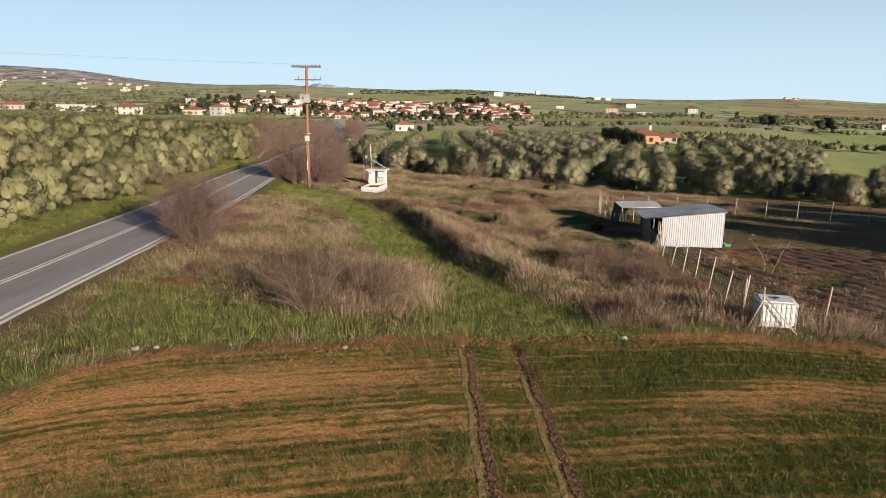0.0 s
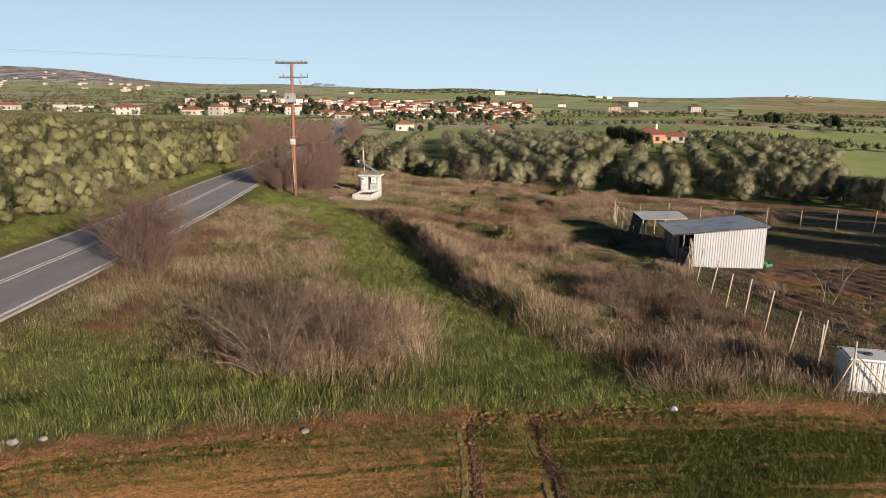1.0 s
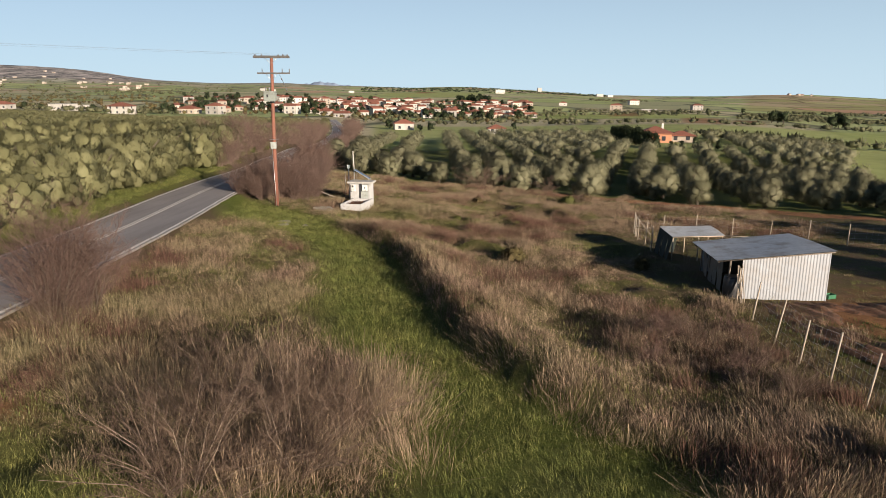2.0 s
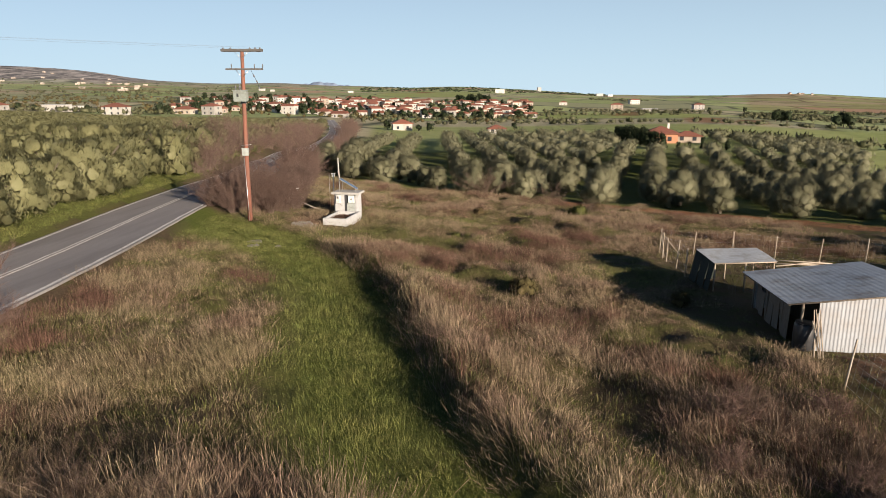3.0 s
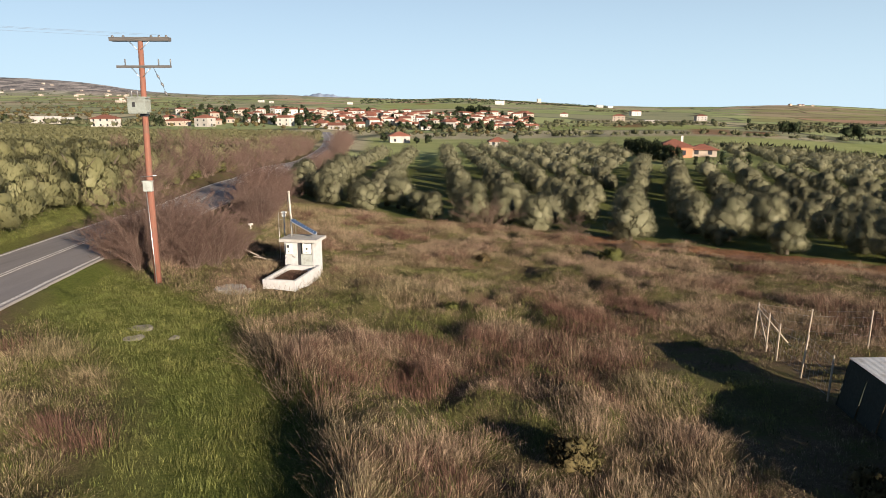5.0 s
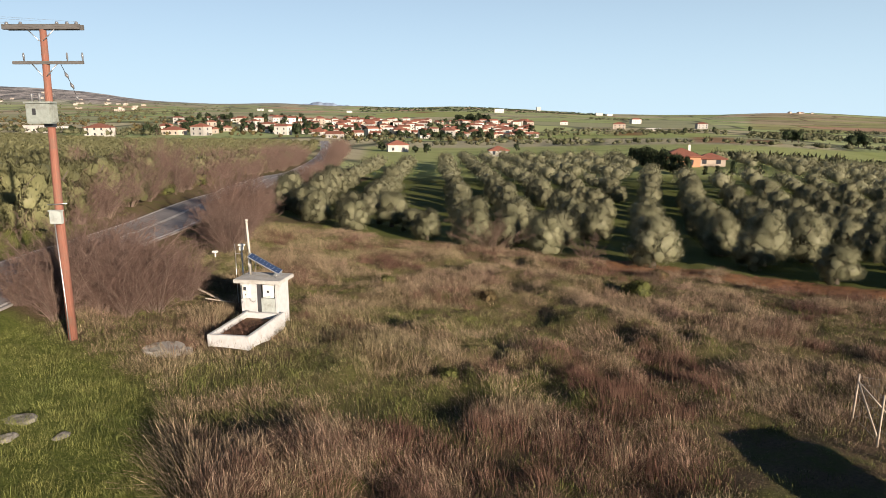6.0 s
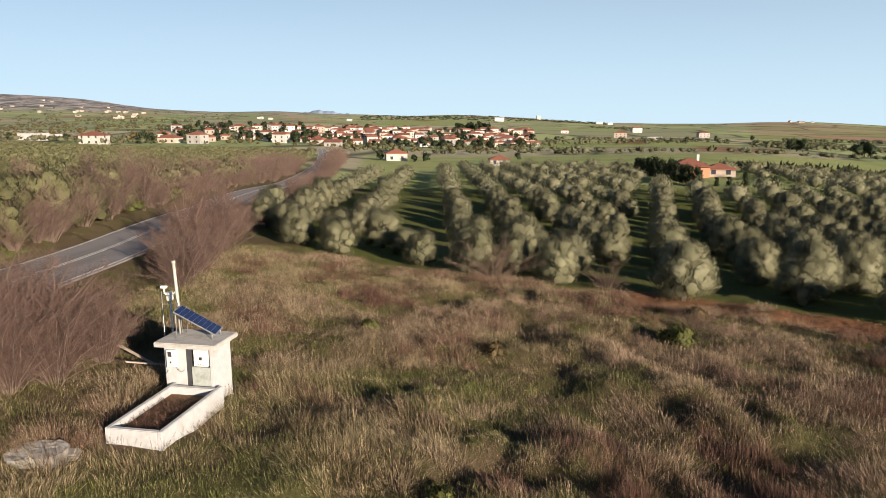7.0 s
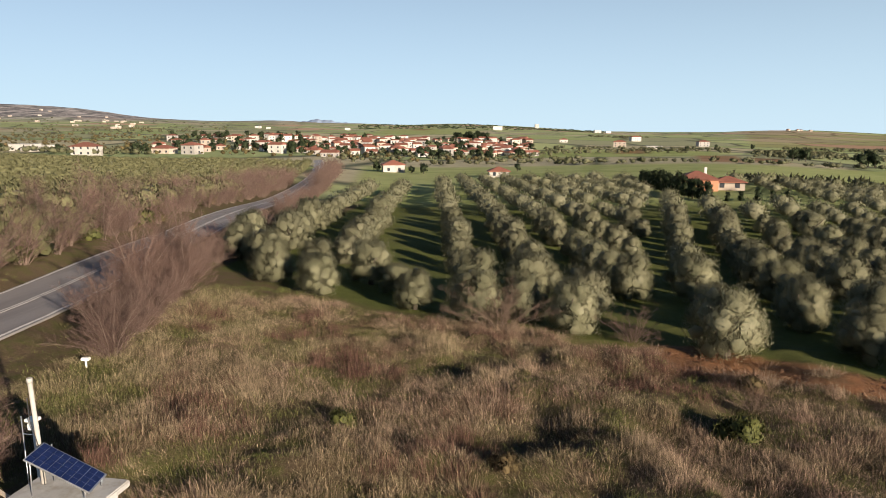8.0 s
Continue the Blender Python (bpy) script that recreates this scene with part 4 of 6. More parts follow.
def plant_groves():
    grey = "grey-green olive tree with a dense rounded crown in the grove"
    kinds = [make_tree("olive_tree", "bark", crown_mesh("crown", "olive_leaf", 12000, 1.45, 3.4, 0.15, 0.56, 60, 0.17, 0.042), 2.5, 0.17, 4, 1.1, grey, "olive grove") for _ in range(4)]
    fine = [make_tree("olive_tree", "bark", crown_mesh("crown", "olive_leaf", 30000, 1.45, 3.4, 0.25, 0.54, 64, 0.125, 0.025), 2.5, 0.17, 4, 1.1, grey, "olive grove") for _ in range(4)]
    # the ragged front of the grove, then unseen trees added to shade the garden
    near = [(-7.9, 95.6, 0.85), (-11.5, 98.5, 0.9), (-13.6, 104, 0.95), (-16.2, 107, 1.0), (-17.2, 113, 1.0), (-5.2, 101.5, 1.05), (-9.4, 103, 0.9), (-1.6, 93.6, 0.75), (2.0, 91.6, 1.0), (-3.0, 98.5, 0.7), (7.6, 90.4, 0.95), (4.9, 92.5, 0.8), (14.8, 86.6, 1.15), (5.6, 97.0, 1.05), (2.2, 97.5, 1.1), (9.3, 95.5, 1.0), (23.5, 88.5, 1.1), (21.8, 86.2, 0.9)]
    front = len(near)
    near += [(33, 40, 1.1), (37, 43, 1.1), (41, 40, 1.1), (36, 48.5, 1.1), (40.5, 50, 1.1), (44, 34, 1.1), (31.5, 35, 1.1), (46, 44, 1.1), (33.5, 28, 1.0), (36.5, 31, 1.1), (35.5, 24.5, 1.0), (39, 36, 1.1), (41, 30, 1.0), (37.5, 20.5, 1.0), (40.5, 25, 1.1), (29.6, 35.5, 1.1), (31.2, 31, 1.1)]
    far = []
    # an older plot in straight rows with a lane through it, and one beyond whose rows slant
    rows = [(x + 0.027 * 117, -0.027, 0) for x in [-15.0, -8.2] + [1.4 + 6.2 * i for i in range(13)]] + [(-10.3 + 6.0 * k, 0.285, 1) for k in range(0, 24)]
    for start, slant, plot in rows:
        for j in range(0, 84):
            y = -60 + 4.8 * j + 2.3 * (int(start * 3) % 2) + rng.uniform(-0.8, 0.8)
            x = start + slant * y + rng.uniform(-0.35, 0.35)
            edge = 14.5 + 0.285 * (y - 97.4)
            lo = float(grove_front(x)) + 1.5
            end = 268 - 0.45 * x if x > -1 else np.interp(x, (-24, -6, -1), (200, 222, 262))
            if y < lo or y > end or (x > 0.525 * y + 1 and y > 100) or x < road_x(y) + 6 or rng.random() < 0.05 or abs(x) > 0.72 * y + 12:
                continue
            if (x < edge + 1.5) if plot else (x > edge - 1.5):
                continue
            if (abs(x - 58) < 13 and 172 < y < 232) or any(math.hypot(x - a, y - b) < 3.6 for a, b, _ in near[:front]):
                continue
            s = rng.uniform(0.72, 1.16)
            (near if y < 150 and len(near) < 185 else far).append((x, y, s))
    first = [t for t in near if math.hypot(t[0], t[1] - 52) < 58]
    place_all(fine, first, 1.08)
    place_all(kinds, [t for t in near if t not in first], 1.08)
    far_trees("far_olive_grove", far, "olive_leaf", 420, 2.0, 3.7, "distant rows of grey-green olive trees", 0.15)

    kinds = [make_tree("olive_tree", "bark", crown_mesh("crown", "olive_leaf_warm", 16000, 1.75, 3.1, 0.1, 0.50, 100, 0.15, 0.034), 2.6, 0.16, 4, 1.1, "yellowish green olive tree in a dense roadside grove", "roadside olive grove") for _ in range(4)]
    near, far, beyond = [], [], []
    for i in range(0, 52):
        for j in range(0, 100):
            y = 18 + 4.1 * j + rng.uniform(-0.8, 0.8)
            x = float(road_x(y)) - 6.0 - 4.1 * i + rng.uniform(-0.8, 0.8)
            if x < -0.74 * y - 14 or rng.random() < 0.05 or y > 415 + 0.25 * x:
                continue
            s = rng.uniform(0.78, 1.08) * (1.25 if i == 0 and y > 52 else 1.0)
            (near if y < 110 and i < 6 and len(near) < 112 else far if math.hypot(x, y - 40) < 170 else beyond).append((x, y, s))
    place_all(kinds, near, 1.08)
    far_trees("far_roadside_grove", far, "olive_leaf_warm", 360, 1.85, 2.8, "canopy of yellowish green olive trees across the road", 0.16)
    far_trees("farther_roadside_grove", beyond, "olive_leaf_warm", 110, 1.85, 2.7, "distant canopy of yellowish green olive trees", 0.22)


def thicket_mesh(height, stems, spread, seed, branches=20, twigs=9, thick=0.019, tone="twig"):
    """A leafless shrub: stems that fan from one foot and arch, with side branches and twigs along them."""
    r = random.Random(seed)
    bm, v, q, t = bmesh.new(), [], [], []

    def strip(p, e, w, bend):
        """A thin tapering branch with a bend in it."""
        d = (e - p).normalized()
        side = d.cross(Vector((r.uniform(-1, 1), r.uniform(-1, 1), r.uniform(-1, 1)))).normalized() * w
        m = p.lerp(e, 0.5) + bend
        i = len(v)
        v.extend((p - side, p + side, m + side * 0.7, m - side * 0.7, e))
        q.append((i, i + 1, i + 2, i + 3))
        t.append((i + 3, i + 2, i + 4))
        return m

    for s in range(stems):
        a = s * 2.4 + r.uniform(-0.5, 0.5)
        lean = spread * math.sqrt((s + 0.5) / stems) * r.uniform(0.5, 1.3)
        h = height * r.uniform(0.45, 1.05) * (1 - 0.25 * min(lean, 1.2))
        out = Vector((math.cos(a), math.sin(a), 0))
        foot = out * r.uniform(0.05, 0.35) + Vector((0, 0, -0.1))
        pts, sway = [], Vector()
        for k in range(5):
            f = k / 4
            p = foot + out * (lean * height * (0.45 * f + 0.35 * f * f)) + Vector((0, 0, h * (1.15 * f - 0.15 * f * f)))
            sway += Vector((r.uniform(-1, 1), r.uniform(-1, 1), r.uniform(-0.5, 0.5))) * 0.075 * height
            pts.append(p + sway * f)
        rod(bm, pts, [thick, thick * 0.85, thick * 0.65, thick * 0.45, thick * 0.2], 4, False)
        for b in range(branches):
            f = r.uniform(0.06, 1.0)
            k = min(3, int(f * 4))
            p = pts[k].lerp(pts[k + 1], f * 4 - k)
            way = ((pts[k + 1] - pts[k]).normalized() + Vector((r.uniform(-1, 1), r.uniform(-1, 1), r.uniform(-0.45, 0.6))) * 1.15).normalized()
            e = p + way * height * r.uniform(0.12, 0.34) * (1.15 - 0.5 * f)
            m = strip(p, e, thick * 0.33, Vector((0, 0, r.uniform(-0.06, 0.06))))
            for _ in range(twigs):
                p2 = m.lerp(e, r.random()) if r.random() < 0.65 else p.lerp(m, r.random())
                w2 = (way * 0.6 + Vector((r.uniform(-1, 1), r.uniform(-1, 1), r.uniform(-0.4, 0.9)))).normalized()
                strip(p2, p2 + w2 * height * r.uniform(0.05, 0.13), thick * 0.2, Vector((r.uniform(-1, 1), r.uniform(-1, 1), r.uniform(-1, 1))) * 0.02)
    return bm, fast_mesh("twig_mass", np.array([tuple(p) for p in v]), np.array(q), np.array(t), tone)


def thicket_shrub(height, stems, spread, seed, label, group, bark="grey_bark", **more):
    bm, tw = thicket_mesh(height, stems, spread, seed, **more)
    t = thing("bare_shrub", Matrix(), label, "shrub", group)
    part("stem_clump", bm, bark, t)
    c = new("twig_mass", tw)
    c.parent = t
    return t


def branch_tree(height, stems, depth, spread, seed, twig, tone="twig"):
    """Bare stems and twigs as two meshes, grown by forking."""
    r = random.Random(seed)
    stems_bm, tw_v, tw_q, tw_t = bmesh.new(), [], [], []

    def grow(p, d, length, radius, level):
        q = p + d * length * 0.5 + Vector((r.uniform(-1, 1), r.uniform(-1, 1), r.uniform(-0.5, 0.6))) * length * 0.17
        e = q + (d + Vector((r.uniform(-0.35, 0.35), r.uniform(-0.35, 0.35), r.uniform(-0.2, 0.25)))).normalized() * length * 0.5
        if level < 2:
            rod(stems_bm, [p, q, e], [radius, radius * 0.8, radius * 0.55], 5, False)
        else:
            side = d.cross(Vector((r.uniform(-1, 1), r.uniform(-1, 1), r.uniform(-1, 1)))).normalized() * radius
            i = len(tw_v)
            if level >= depth:
                tw_v.extend((p - side, p + side, e))
                tw_t.append((i, i + 1, i + 2))
            else:
                tw_v.extend((p - side, p + side, q + side * 0.8, q - side * 0.8, e))
                tw_q.append((i, i + 1, i + 2, i + 3))
                tw_t.append((i + 3, i + 2, i + 4))
        if level >= depth:
            return
        for k in range(r.choice((3, 4, 4)) if level else 4):
            nd = (d + Vector((r.uniform(-1, 1), r.uniform(-1, 1), r.uniform(-0.6, 0.55))) * (1.0 if level else 0.85)).normalized()
            grow(p + (q - p) * r.uniform(0.5, 1.0) if k % 2 else q + (e - q) * r.uniform(0.3, 1.0), nd, length * r.uniform(0.55, 0.8), max(radius * 0.5, twig), level + 1)

    for s in range(stems):
        a = s * 2 * math.pi / stems + r.uniform(-0.4, 0.4)
        w = spread * (r.uniform(0.1, 0.5) if s % 3 == 0 else r.uniform(0.55, 1.35))
        d = Vector((math.cos(a) * w, math.sin(a) * w, 1)).normalized()
        grow(Vector((math.cos(a) * 0.15, math.sin(a) * 0.15, -0.1)), d, height * 0.47 * r.uniform(0.75, 1.15), 0.0115 * height * 0.5, 0)
    return stems_bm, fast_mesh("twig_mass", np.array([tuple(v) for v in tw_v]), np.array(tw_q), np.array(tw_t), tone)


def bare_shrub(height, stems, depth, spread, seed, label, group, name="bare_shrub", twig=0.0048):
    bm, tw = branch_tree(height, stems, depth, spread, seed, twig)
    t = thing(name, Matrix(), label, "shrub", group)
    part("stem_clump", bm, "pale_bark" if group == "young fruit trees" else "grey_bark", t)
    c = new("twig_mass", tw)
    c.parent = t
    return t


def plant_shrubs():
    kinds = [thicket_shrub(4.0, 36, 0.8, s, "leafless purple-brown thicket shrub beside the road", "roadside thicket", twigs=13) for s in (3, 5, 9, 12)]
    spots = [(-13.4, 64.4, 0.85), (-11.6, 65.2, 0.75), (-14.9, 66.2, 1.0), (-12.9, 66.4, 1.0), (-11.2, 67.4, 0.65), (-14.0, 68.4, 0.95), (-12.2, 69.2, 0.6), (-15.4, 69.8, 0.75), (-16.2, 63.8, 0.6), (-14.4, 63.0, 0.7), (-15.6, 65.0, 0.85), (-13.8, 65.6, 0.9), (-12.2, 64.0, 0.6), (-16.2, 67.6, 0.8)]
    spots += [(-13.2, 79.2, 0.72), (-14.4, 81.2, 0.72), (-13.7, 82.8, 0.7), (-15.6, 83.8, 0.7), (-14.2, 85.6, 0.7), (-16.2, 87.2, 0.75), (-14.8, 89.2, 0.75), (-17.0, 90.8, 0.8), (-15.4, 93.0, 0.75), (-17.6, 95.2, 0.8), (-16.4, 98.0, 0.75), (-18.8, 100.0, 0.75), (-17.6, 103.0, 0.7)]
    lofty = [thicket_shrub(5.6, 13, 0.42, s, "tall leafless grey-brown tree in the roadside thicket", "roadside thicket", branches=30, twigs=9, thick=0.03) for s in (61, 63)]
    place_all(lofty, [(-16.6, 89.0, 1.0), (-15.6, 93.0, 0.85), (-17.8, 96.5, 0.9), (-27.6, 99.0, 0.95), (-28.4, 106.0, 1.05), (-29.6, 93.0, 0.8), (-27.0, 88.0, 0.75), (-30.0, 112.0, 0.95)])
    place_all(kinds, spots)
    small = [bare_shrub(1.5, 8, 4, 0.7, s, "small leafless purple-brown shrub among dead weeds", "fence shrubs", twig=0.006) for s in (41, 43)]
    place_all(small, [(8.4, 30.4, 0.8), (7.0, 33.6, 0.9), (9.9, 34.4, 0.8), (6.2, 31.0, 0.7)])
    kinds = [thicket_shrub(4.2, 28, 0.9, s, "leafless brown hedge shrub along the distant road", "far road hedge", branches=20, twigs=8, thick=0.020) for s in (13, 15, 17)]
    spots = []
    for k in range(56):
        y = 103 + 4.2 * k + rng.uniform(-1.5, 1.5)
        spots.append((float(road_x(y)) + rng.uniform(4.2, 6.6), y, rng.uniform(0.4, 0.65) if y < 140 else rng.uniform(0.6, 0.9) if y < 204 else rng.uniform(1.0, 1.5)))
    for k in range(96):
        y = 84 + 1.55 * k + rng.uniform(-1.0, 1.0)
        spots.append((float(road_x(y)) - 3.5 - 7.5 * rng.random() ** 1.6 * smooth(y, 84, 100) - 0.4 * rng.random(), y, rng.uniform(0.6, 1.05) * (1.0 if y < 170 else 1.3)))
    place_all(kinds, spots)
    for x, y, h, sd in ((-12.85, 32.6, 4.3, 21), (-12.2, 33.6, 3.6, 23), (-13.1, 33.9, 3.2, 25)):
        t = thicket_shrub(h, 26, 0.58, sd, "leafless brown shrub at the edge of the asphalt road", "", bark="bark", branches=26, twigs=15, thick=0.016)
        t.matrix_world = pose(x, y, gz(x, y), 0, 0, 40 * sd)
    kinds = [thicket_shrub(2.7, 22, 1.15, s, "low sprawling leafless brown shrub with pale stems in grass", "field shrubs", bark="pale_bark", branches=22, twigs=13, thick=0.015, tone="pale_twig") for s in (31, 37, 38)]
    place_all(kinds, [(-4.9, 22.9, 1.0), (-3.0, 23.9, 0.85), (-2.3, 25.6, 0.8), (-5.3, 25.4, 0.7), (-3.9, 26.5, 0.85), (-6.3, 28.5, 0.6), (-11.9, 31.4, 0.5), (10.5, 88.6, 0.8), (3.3, 89.5, 1.25), (9.2, 28.6, 0.55), (8.1, 33.0, 0.5), (12.2, 77.5, 0.45), (8.0, 34.6, 0.4), (9.4, 31.6, 0.45)])


def plant_brambles():
    """Low leafy mounds among the dry grass."""
    kinds = []
    for m in ("dry_leaf", "bramble_leaf"):
        t = thing("bramble_bush", Matrix(), "low tangled olive-brown bramble bush among dry grass", "bush", "brambles")
        part("stem_clump", trunk_bm(0.45, 0.03, 5, 0.5), "grey_bark", t)
        c = new("crown", crown_mesh("crown", m, 2600, 0.85, 0.85, 0.05, 0.34, 15, 0.10, 0.045))
        c.parent = t
        kinds.append(t)
    place_all(kinds, [(3.2, 46.0, 0.8), (10.6, 74.6, 1.0), (2.2, 71.0, 0.55), (-3.0, 74.0, 0.6), (13.4, 80.4, 0.8), (0.4, 59.6, 0.45), (9.6, 45.2, 0.6)] + [(float(road_x(y)) - 4.3 - 3.0 * rng.random(), y, rng.uniform(0.9, 1.7)) for y in np.arange(88, 190, 3.1)])


grow_dry_grass()
grow_weeds()
grow_green_grass()
grow_corn()
cx, cy = scatter(-13, 15, 10, 23, 110)
ck = np.abs(cy - field_edge(cx) + 0.05) < rng.exponential(0.24, len(cx))
clods("earth_ridge", cx[ck], cy[ck], 0.02 + rng.exponential(0.022, ck.sum()).clip(0, 0.07), "crumbled reddish earth thrown up along the field edge")
cx, cy = scatter(8, 40, 55, 95, 24)
_, cs, _, _ = covers(cx, cy)
ck = cs > 0.6
cx2, cy2 = scatter(-14, 17, 9, 21.5, 90)
ck2 = (field_edge(cx2) - cy2 > 0.2) & (clumps(cx2 * 0.3, (field_edge(cx2) - cy2) * 2.2) < rng.uniform(0.15, 0.9, len(cx2)))
clods("field_clods", cx2[ck2], cy2[ck2], 0.008 + rng.exponential(0.008, ck2.sum()).clip(0, 0.03), "small dry clods of orange soil in the field")
clods("ploughed_clods", cx[ck], cy[ck], 0.025 + rng.exponential(0.03, ck.sum()).clip(0, 0.11), "ploughed red earth clods before the olive trees", "red_clod")
plant_groves()
plant_shrubs()
plant_brambles()


# ---- the pump kiosk and its trough ----
def build_kiosk():
    g = -1.30
    k = thing("pump_kiosk", pose(-7.13, 64.5, g, 0, 0, -9.5), "small whitewashed concrete pump kiosk with open front in dry grass", "kiosk")
    h = 1.78
    part("side_wall", boxed(-0.78, -0.66, 0.0, 1.05, -0.3, h, 0.01), "whitewash", k)
    part("side_wall", boxed(0.66, 0.78, 0.0, 1.05, -0.3, h, 0.01), "whitewash", k)
    part("back_wall", boxed(-0.66, 0.66, 0.93, 1.05, -0.3, h, 0.0), "whitewash", k)
    part("front_pier", boxed(-0.66, -0.12, 0.02, 0.12, -0.3, h - 0.03, 0.008), "whitewash", k)
    part("parapet", boxed(0.06, 0.66, 0.02, 0.10, -0.3, h - 0.62, 0.008), "grey_metal", k, "pale grey lower metal panel")
    part("roof_slab", boxed(-0.98, 0.98, -0.22, 1.20, h, h + 0.15, 0.025), "roof_concrete", k, "cream weathered concrete roof slab")
    # a dark slab fills the door gap in place of its shade
    part("door_frame", boxed(-0.12, 0.06, 0.06, 0.12, 0.1, h - 0.02, 0.005), "dark_opening", k, "dark panel for the shaded door gap")
    b = part("control_box", boxed(-0.66, -0.36, -0.11, 0.018, h - 0.62, h - 0.10, 0.012), "enamel_white", k, "white metal meter box")
    part("meter_window", boxed(-0.60, -0.48, -0.122, -0.112, h - 0.30, h - 0.15, 0.003), "dark_opening", b)
    part("lock", boxed(-0.55, -0.50, -0.122, -0.112, h - 0.50, h - 0.44, 0.002), "dark_plastic", b)
    b = part("switch_box", boxed(0.16, 0.60, -0.02, 0.14, h - 0.58, h - 0.08, 0.012), "enamel_white", k, "white enamelled switch cabinet")
    part("display", boxed(0.34, 0.43, -0.032, -0.022, h - 0.38, h - 0.29, 0.002), "dark_plastic", b)
    for i in range(3):
        part("button", rodded([(0.30 + 0.08 * i, -0.021, h - 0.52), (0.30 + 0.08 * i, -0.034, h - 0.52)], 0.014, 8), "dark_plastic", b)
    loop = [(-0.66, -0.03, h - 0.62), (-0.74, -0.06, h - 0.66), (-0.84, -0.06, h - 0.74), (-0.82, -0.06, h - 0.84), (-0.72, -0.05, h - 0.84), (-0.68, -0.03, h - 0.76)]
    part("cable_loop", rodded(loop, 0.012, 6), "dark_plastic", k)
    part("white_hose", rodded([(-0.40, -0.02, h - 0.62), (-0.32, -0.05, h - 0.72), (-0.2, -0.04, h - 0.78), (-0.12, -0.02, h - 0.7)], 0.012, 6), "enamel_white", k)
    part("pipe", rodded([(-0.66, 0.75, h + 0.1), (-0.69, 0.75, h + 1.2), (-0.74, 0.75, h + 2.32)], [0.05, 0.047, 0.045], 10), "pale_stone", k, "tall pale weathered mast pipe")
    part("mast_cap", rodded([(-0.74, 0.75, h + 2.3), (-0.74, 0.75, h + 2.40)], 0.056, 10), "pale_stone", k)
    part("mast_cable", rodded([(-0.60, 0.70, h + 0.14), (-0.62, 0.69, h + 0.9), (-0.78, 0.69, h + 1.5), (-0.80, 0.70, h + 2.0)], 0.011, 5), "dark_plastic", k)
    part("sensor_post", rodded([(-1.30, 1.35, -0.2), (-1.32, 1.35, h + 1.05)], 0.028, 8), "enamel_white", k, "thin white sensor post")
    part("sensor_head", boxed(-1.41, -1.24, 1.27, 1.43, h + 1.00, h + 1.16, 0.02), "enamel_white", k)
    part("sensor_cap", boxed(-1.44, -1.19, 1.24, 1.46, h + 1.19, h + 1.26, 0.015), "enamel_white", k)
    part("thin_rod", rodded([(-1.62, 1.4, -0.2), (-1.64, 1.4, h + 1.25)], 0.012, 6), "galvanised", k)
    part("rod_clamp", rodded([(-1.63, 1.4, h + 0.85), (-1.32, 1.36, h + 0.87)], 0.01, 5), "galvanised", k)
    # the tilted solar panel
    m = pose(0.06, 0.55, h + 0.66, 0, 31, 12)
    f = boxed(-0.70, 0.70, -0.37, 0.37, -0.02, 0.014, 0.004)
    f.transform(m)
    panel = part("solar_panel", f, "galvanised", k, "tilted solar panel with dark blue cells")
    for i in range(9):
        for j in range(4):
            c = boxed(-0.675 + i * 0.15, -0.675 + i * 0.15 + 0.143, -0.352 + j * 0.176, -0.352 + j * 0.176 + 0.168, 0.0145, 0.018)
            c.transform(m)
            part("solar_cell", c, "cell_blue", panel)
    for sx, sy in ((-0.5, 0.25), (-0.5, 0.85), (0.58, 0.35), (0.58, 0.85)):
        top = h + 0.64 - (sx - 0.06) * 0.60
        part("panel_leg", rodded([(sx, sy, h + 0.14), (sx + 0.02, sy, top)], 0.014, 6), "galvanised", k)
    # the trough in front
    t = thing("water_trough", pose(-6.88, 64.44, g, 0, 0, -9.5), "long whitewashed concrete trough full of dead weeds before the kiosk", "trough")
    z0, z1 = -0.3, 0.66
    part("side_wall", boxed(-0.80, -0.66, -3.15, 0.0, z0, z1, 0.02), "whitewash", t)
    part("side_wall", boxed(0.66, 0.80, -3.15, 0.0, z0, z1, 0.02), "whitewash", t)
    part("end_wall", boxed(-0.66, 0.66, -3.15, -3.0, z0, z1, 0.02), "whitewash", t)
    part("end_wall", boxed(-0.66, 0.66, -0.34, -0.16, z0, z1, 0.02), "whitewash", t)
    part("trough_floor", boxed(-0.66, 0.66, -3.0, 0.0, z0, 0.44), "rut_soil", t)
    n = 900
    base = np.stack((rng.uniform(-0.6, 0.6, n), rng.uniform(-2.9, -0.9, n), np.full(n, 0.43)), -1)
    me = blades("weed_growth", base, rng.uniform(0.10, 0.30, n), rng.uniform(0.008, 0.02, n), rng.uniform(0.3, 1.6, n), "weed_blade")
    w = new("weed_growth", me)
    w.parent = t
    w["label"] = "dead brown weeds"
    s = thing("concrete_slab", pose(-9.2, 60.4, gz(-9.2, 60.4) + 0.06, 3, 4, 15), "pale broken concrete slab lying in dry grass", "slab")
    bm = bmesh.new()
    bmesh.ops.create_icosphere(bm, subdivisions=4, radius=0.72)
    for v in bm.verts:
        v.co *= 1 + 0.30 * noise.noise(v.co * 2.2)
        v.co.y *= 0.72
        v.co.z = max(-0.1, min(0.17, v.co.z * 0.6)) + 0.035 * noise.noise(v.co * 7)
    part("slab", bm, "old_concrete", s)
    part("slab", boxed(0.42, 0.82, -0.1, 0.32, -0.12, 0.06, 0.05), "old_concrete", s)
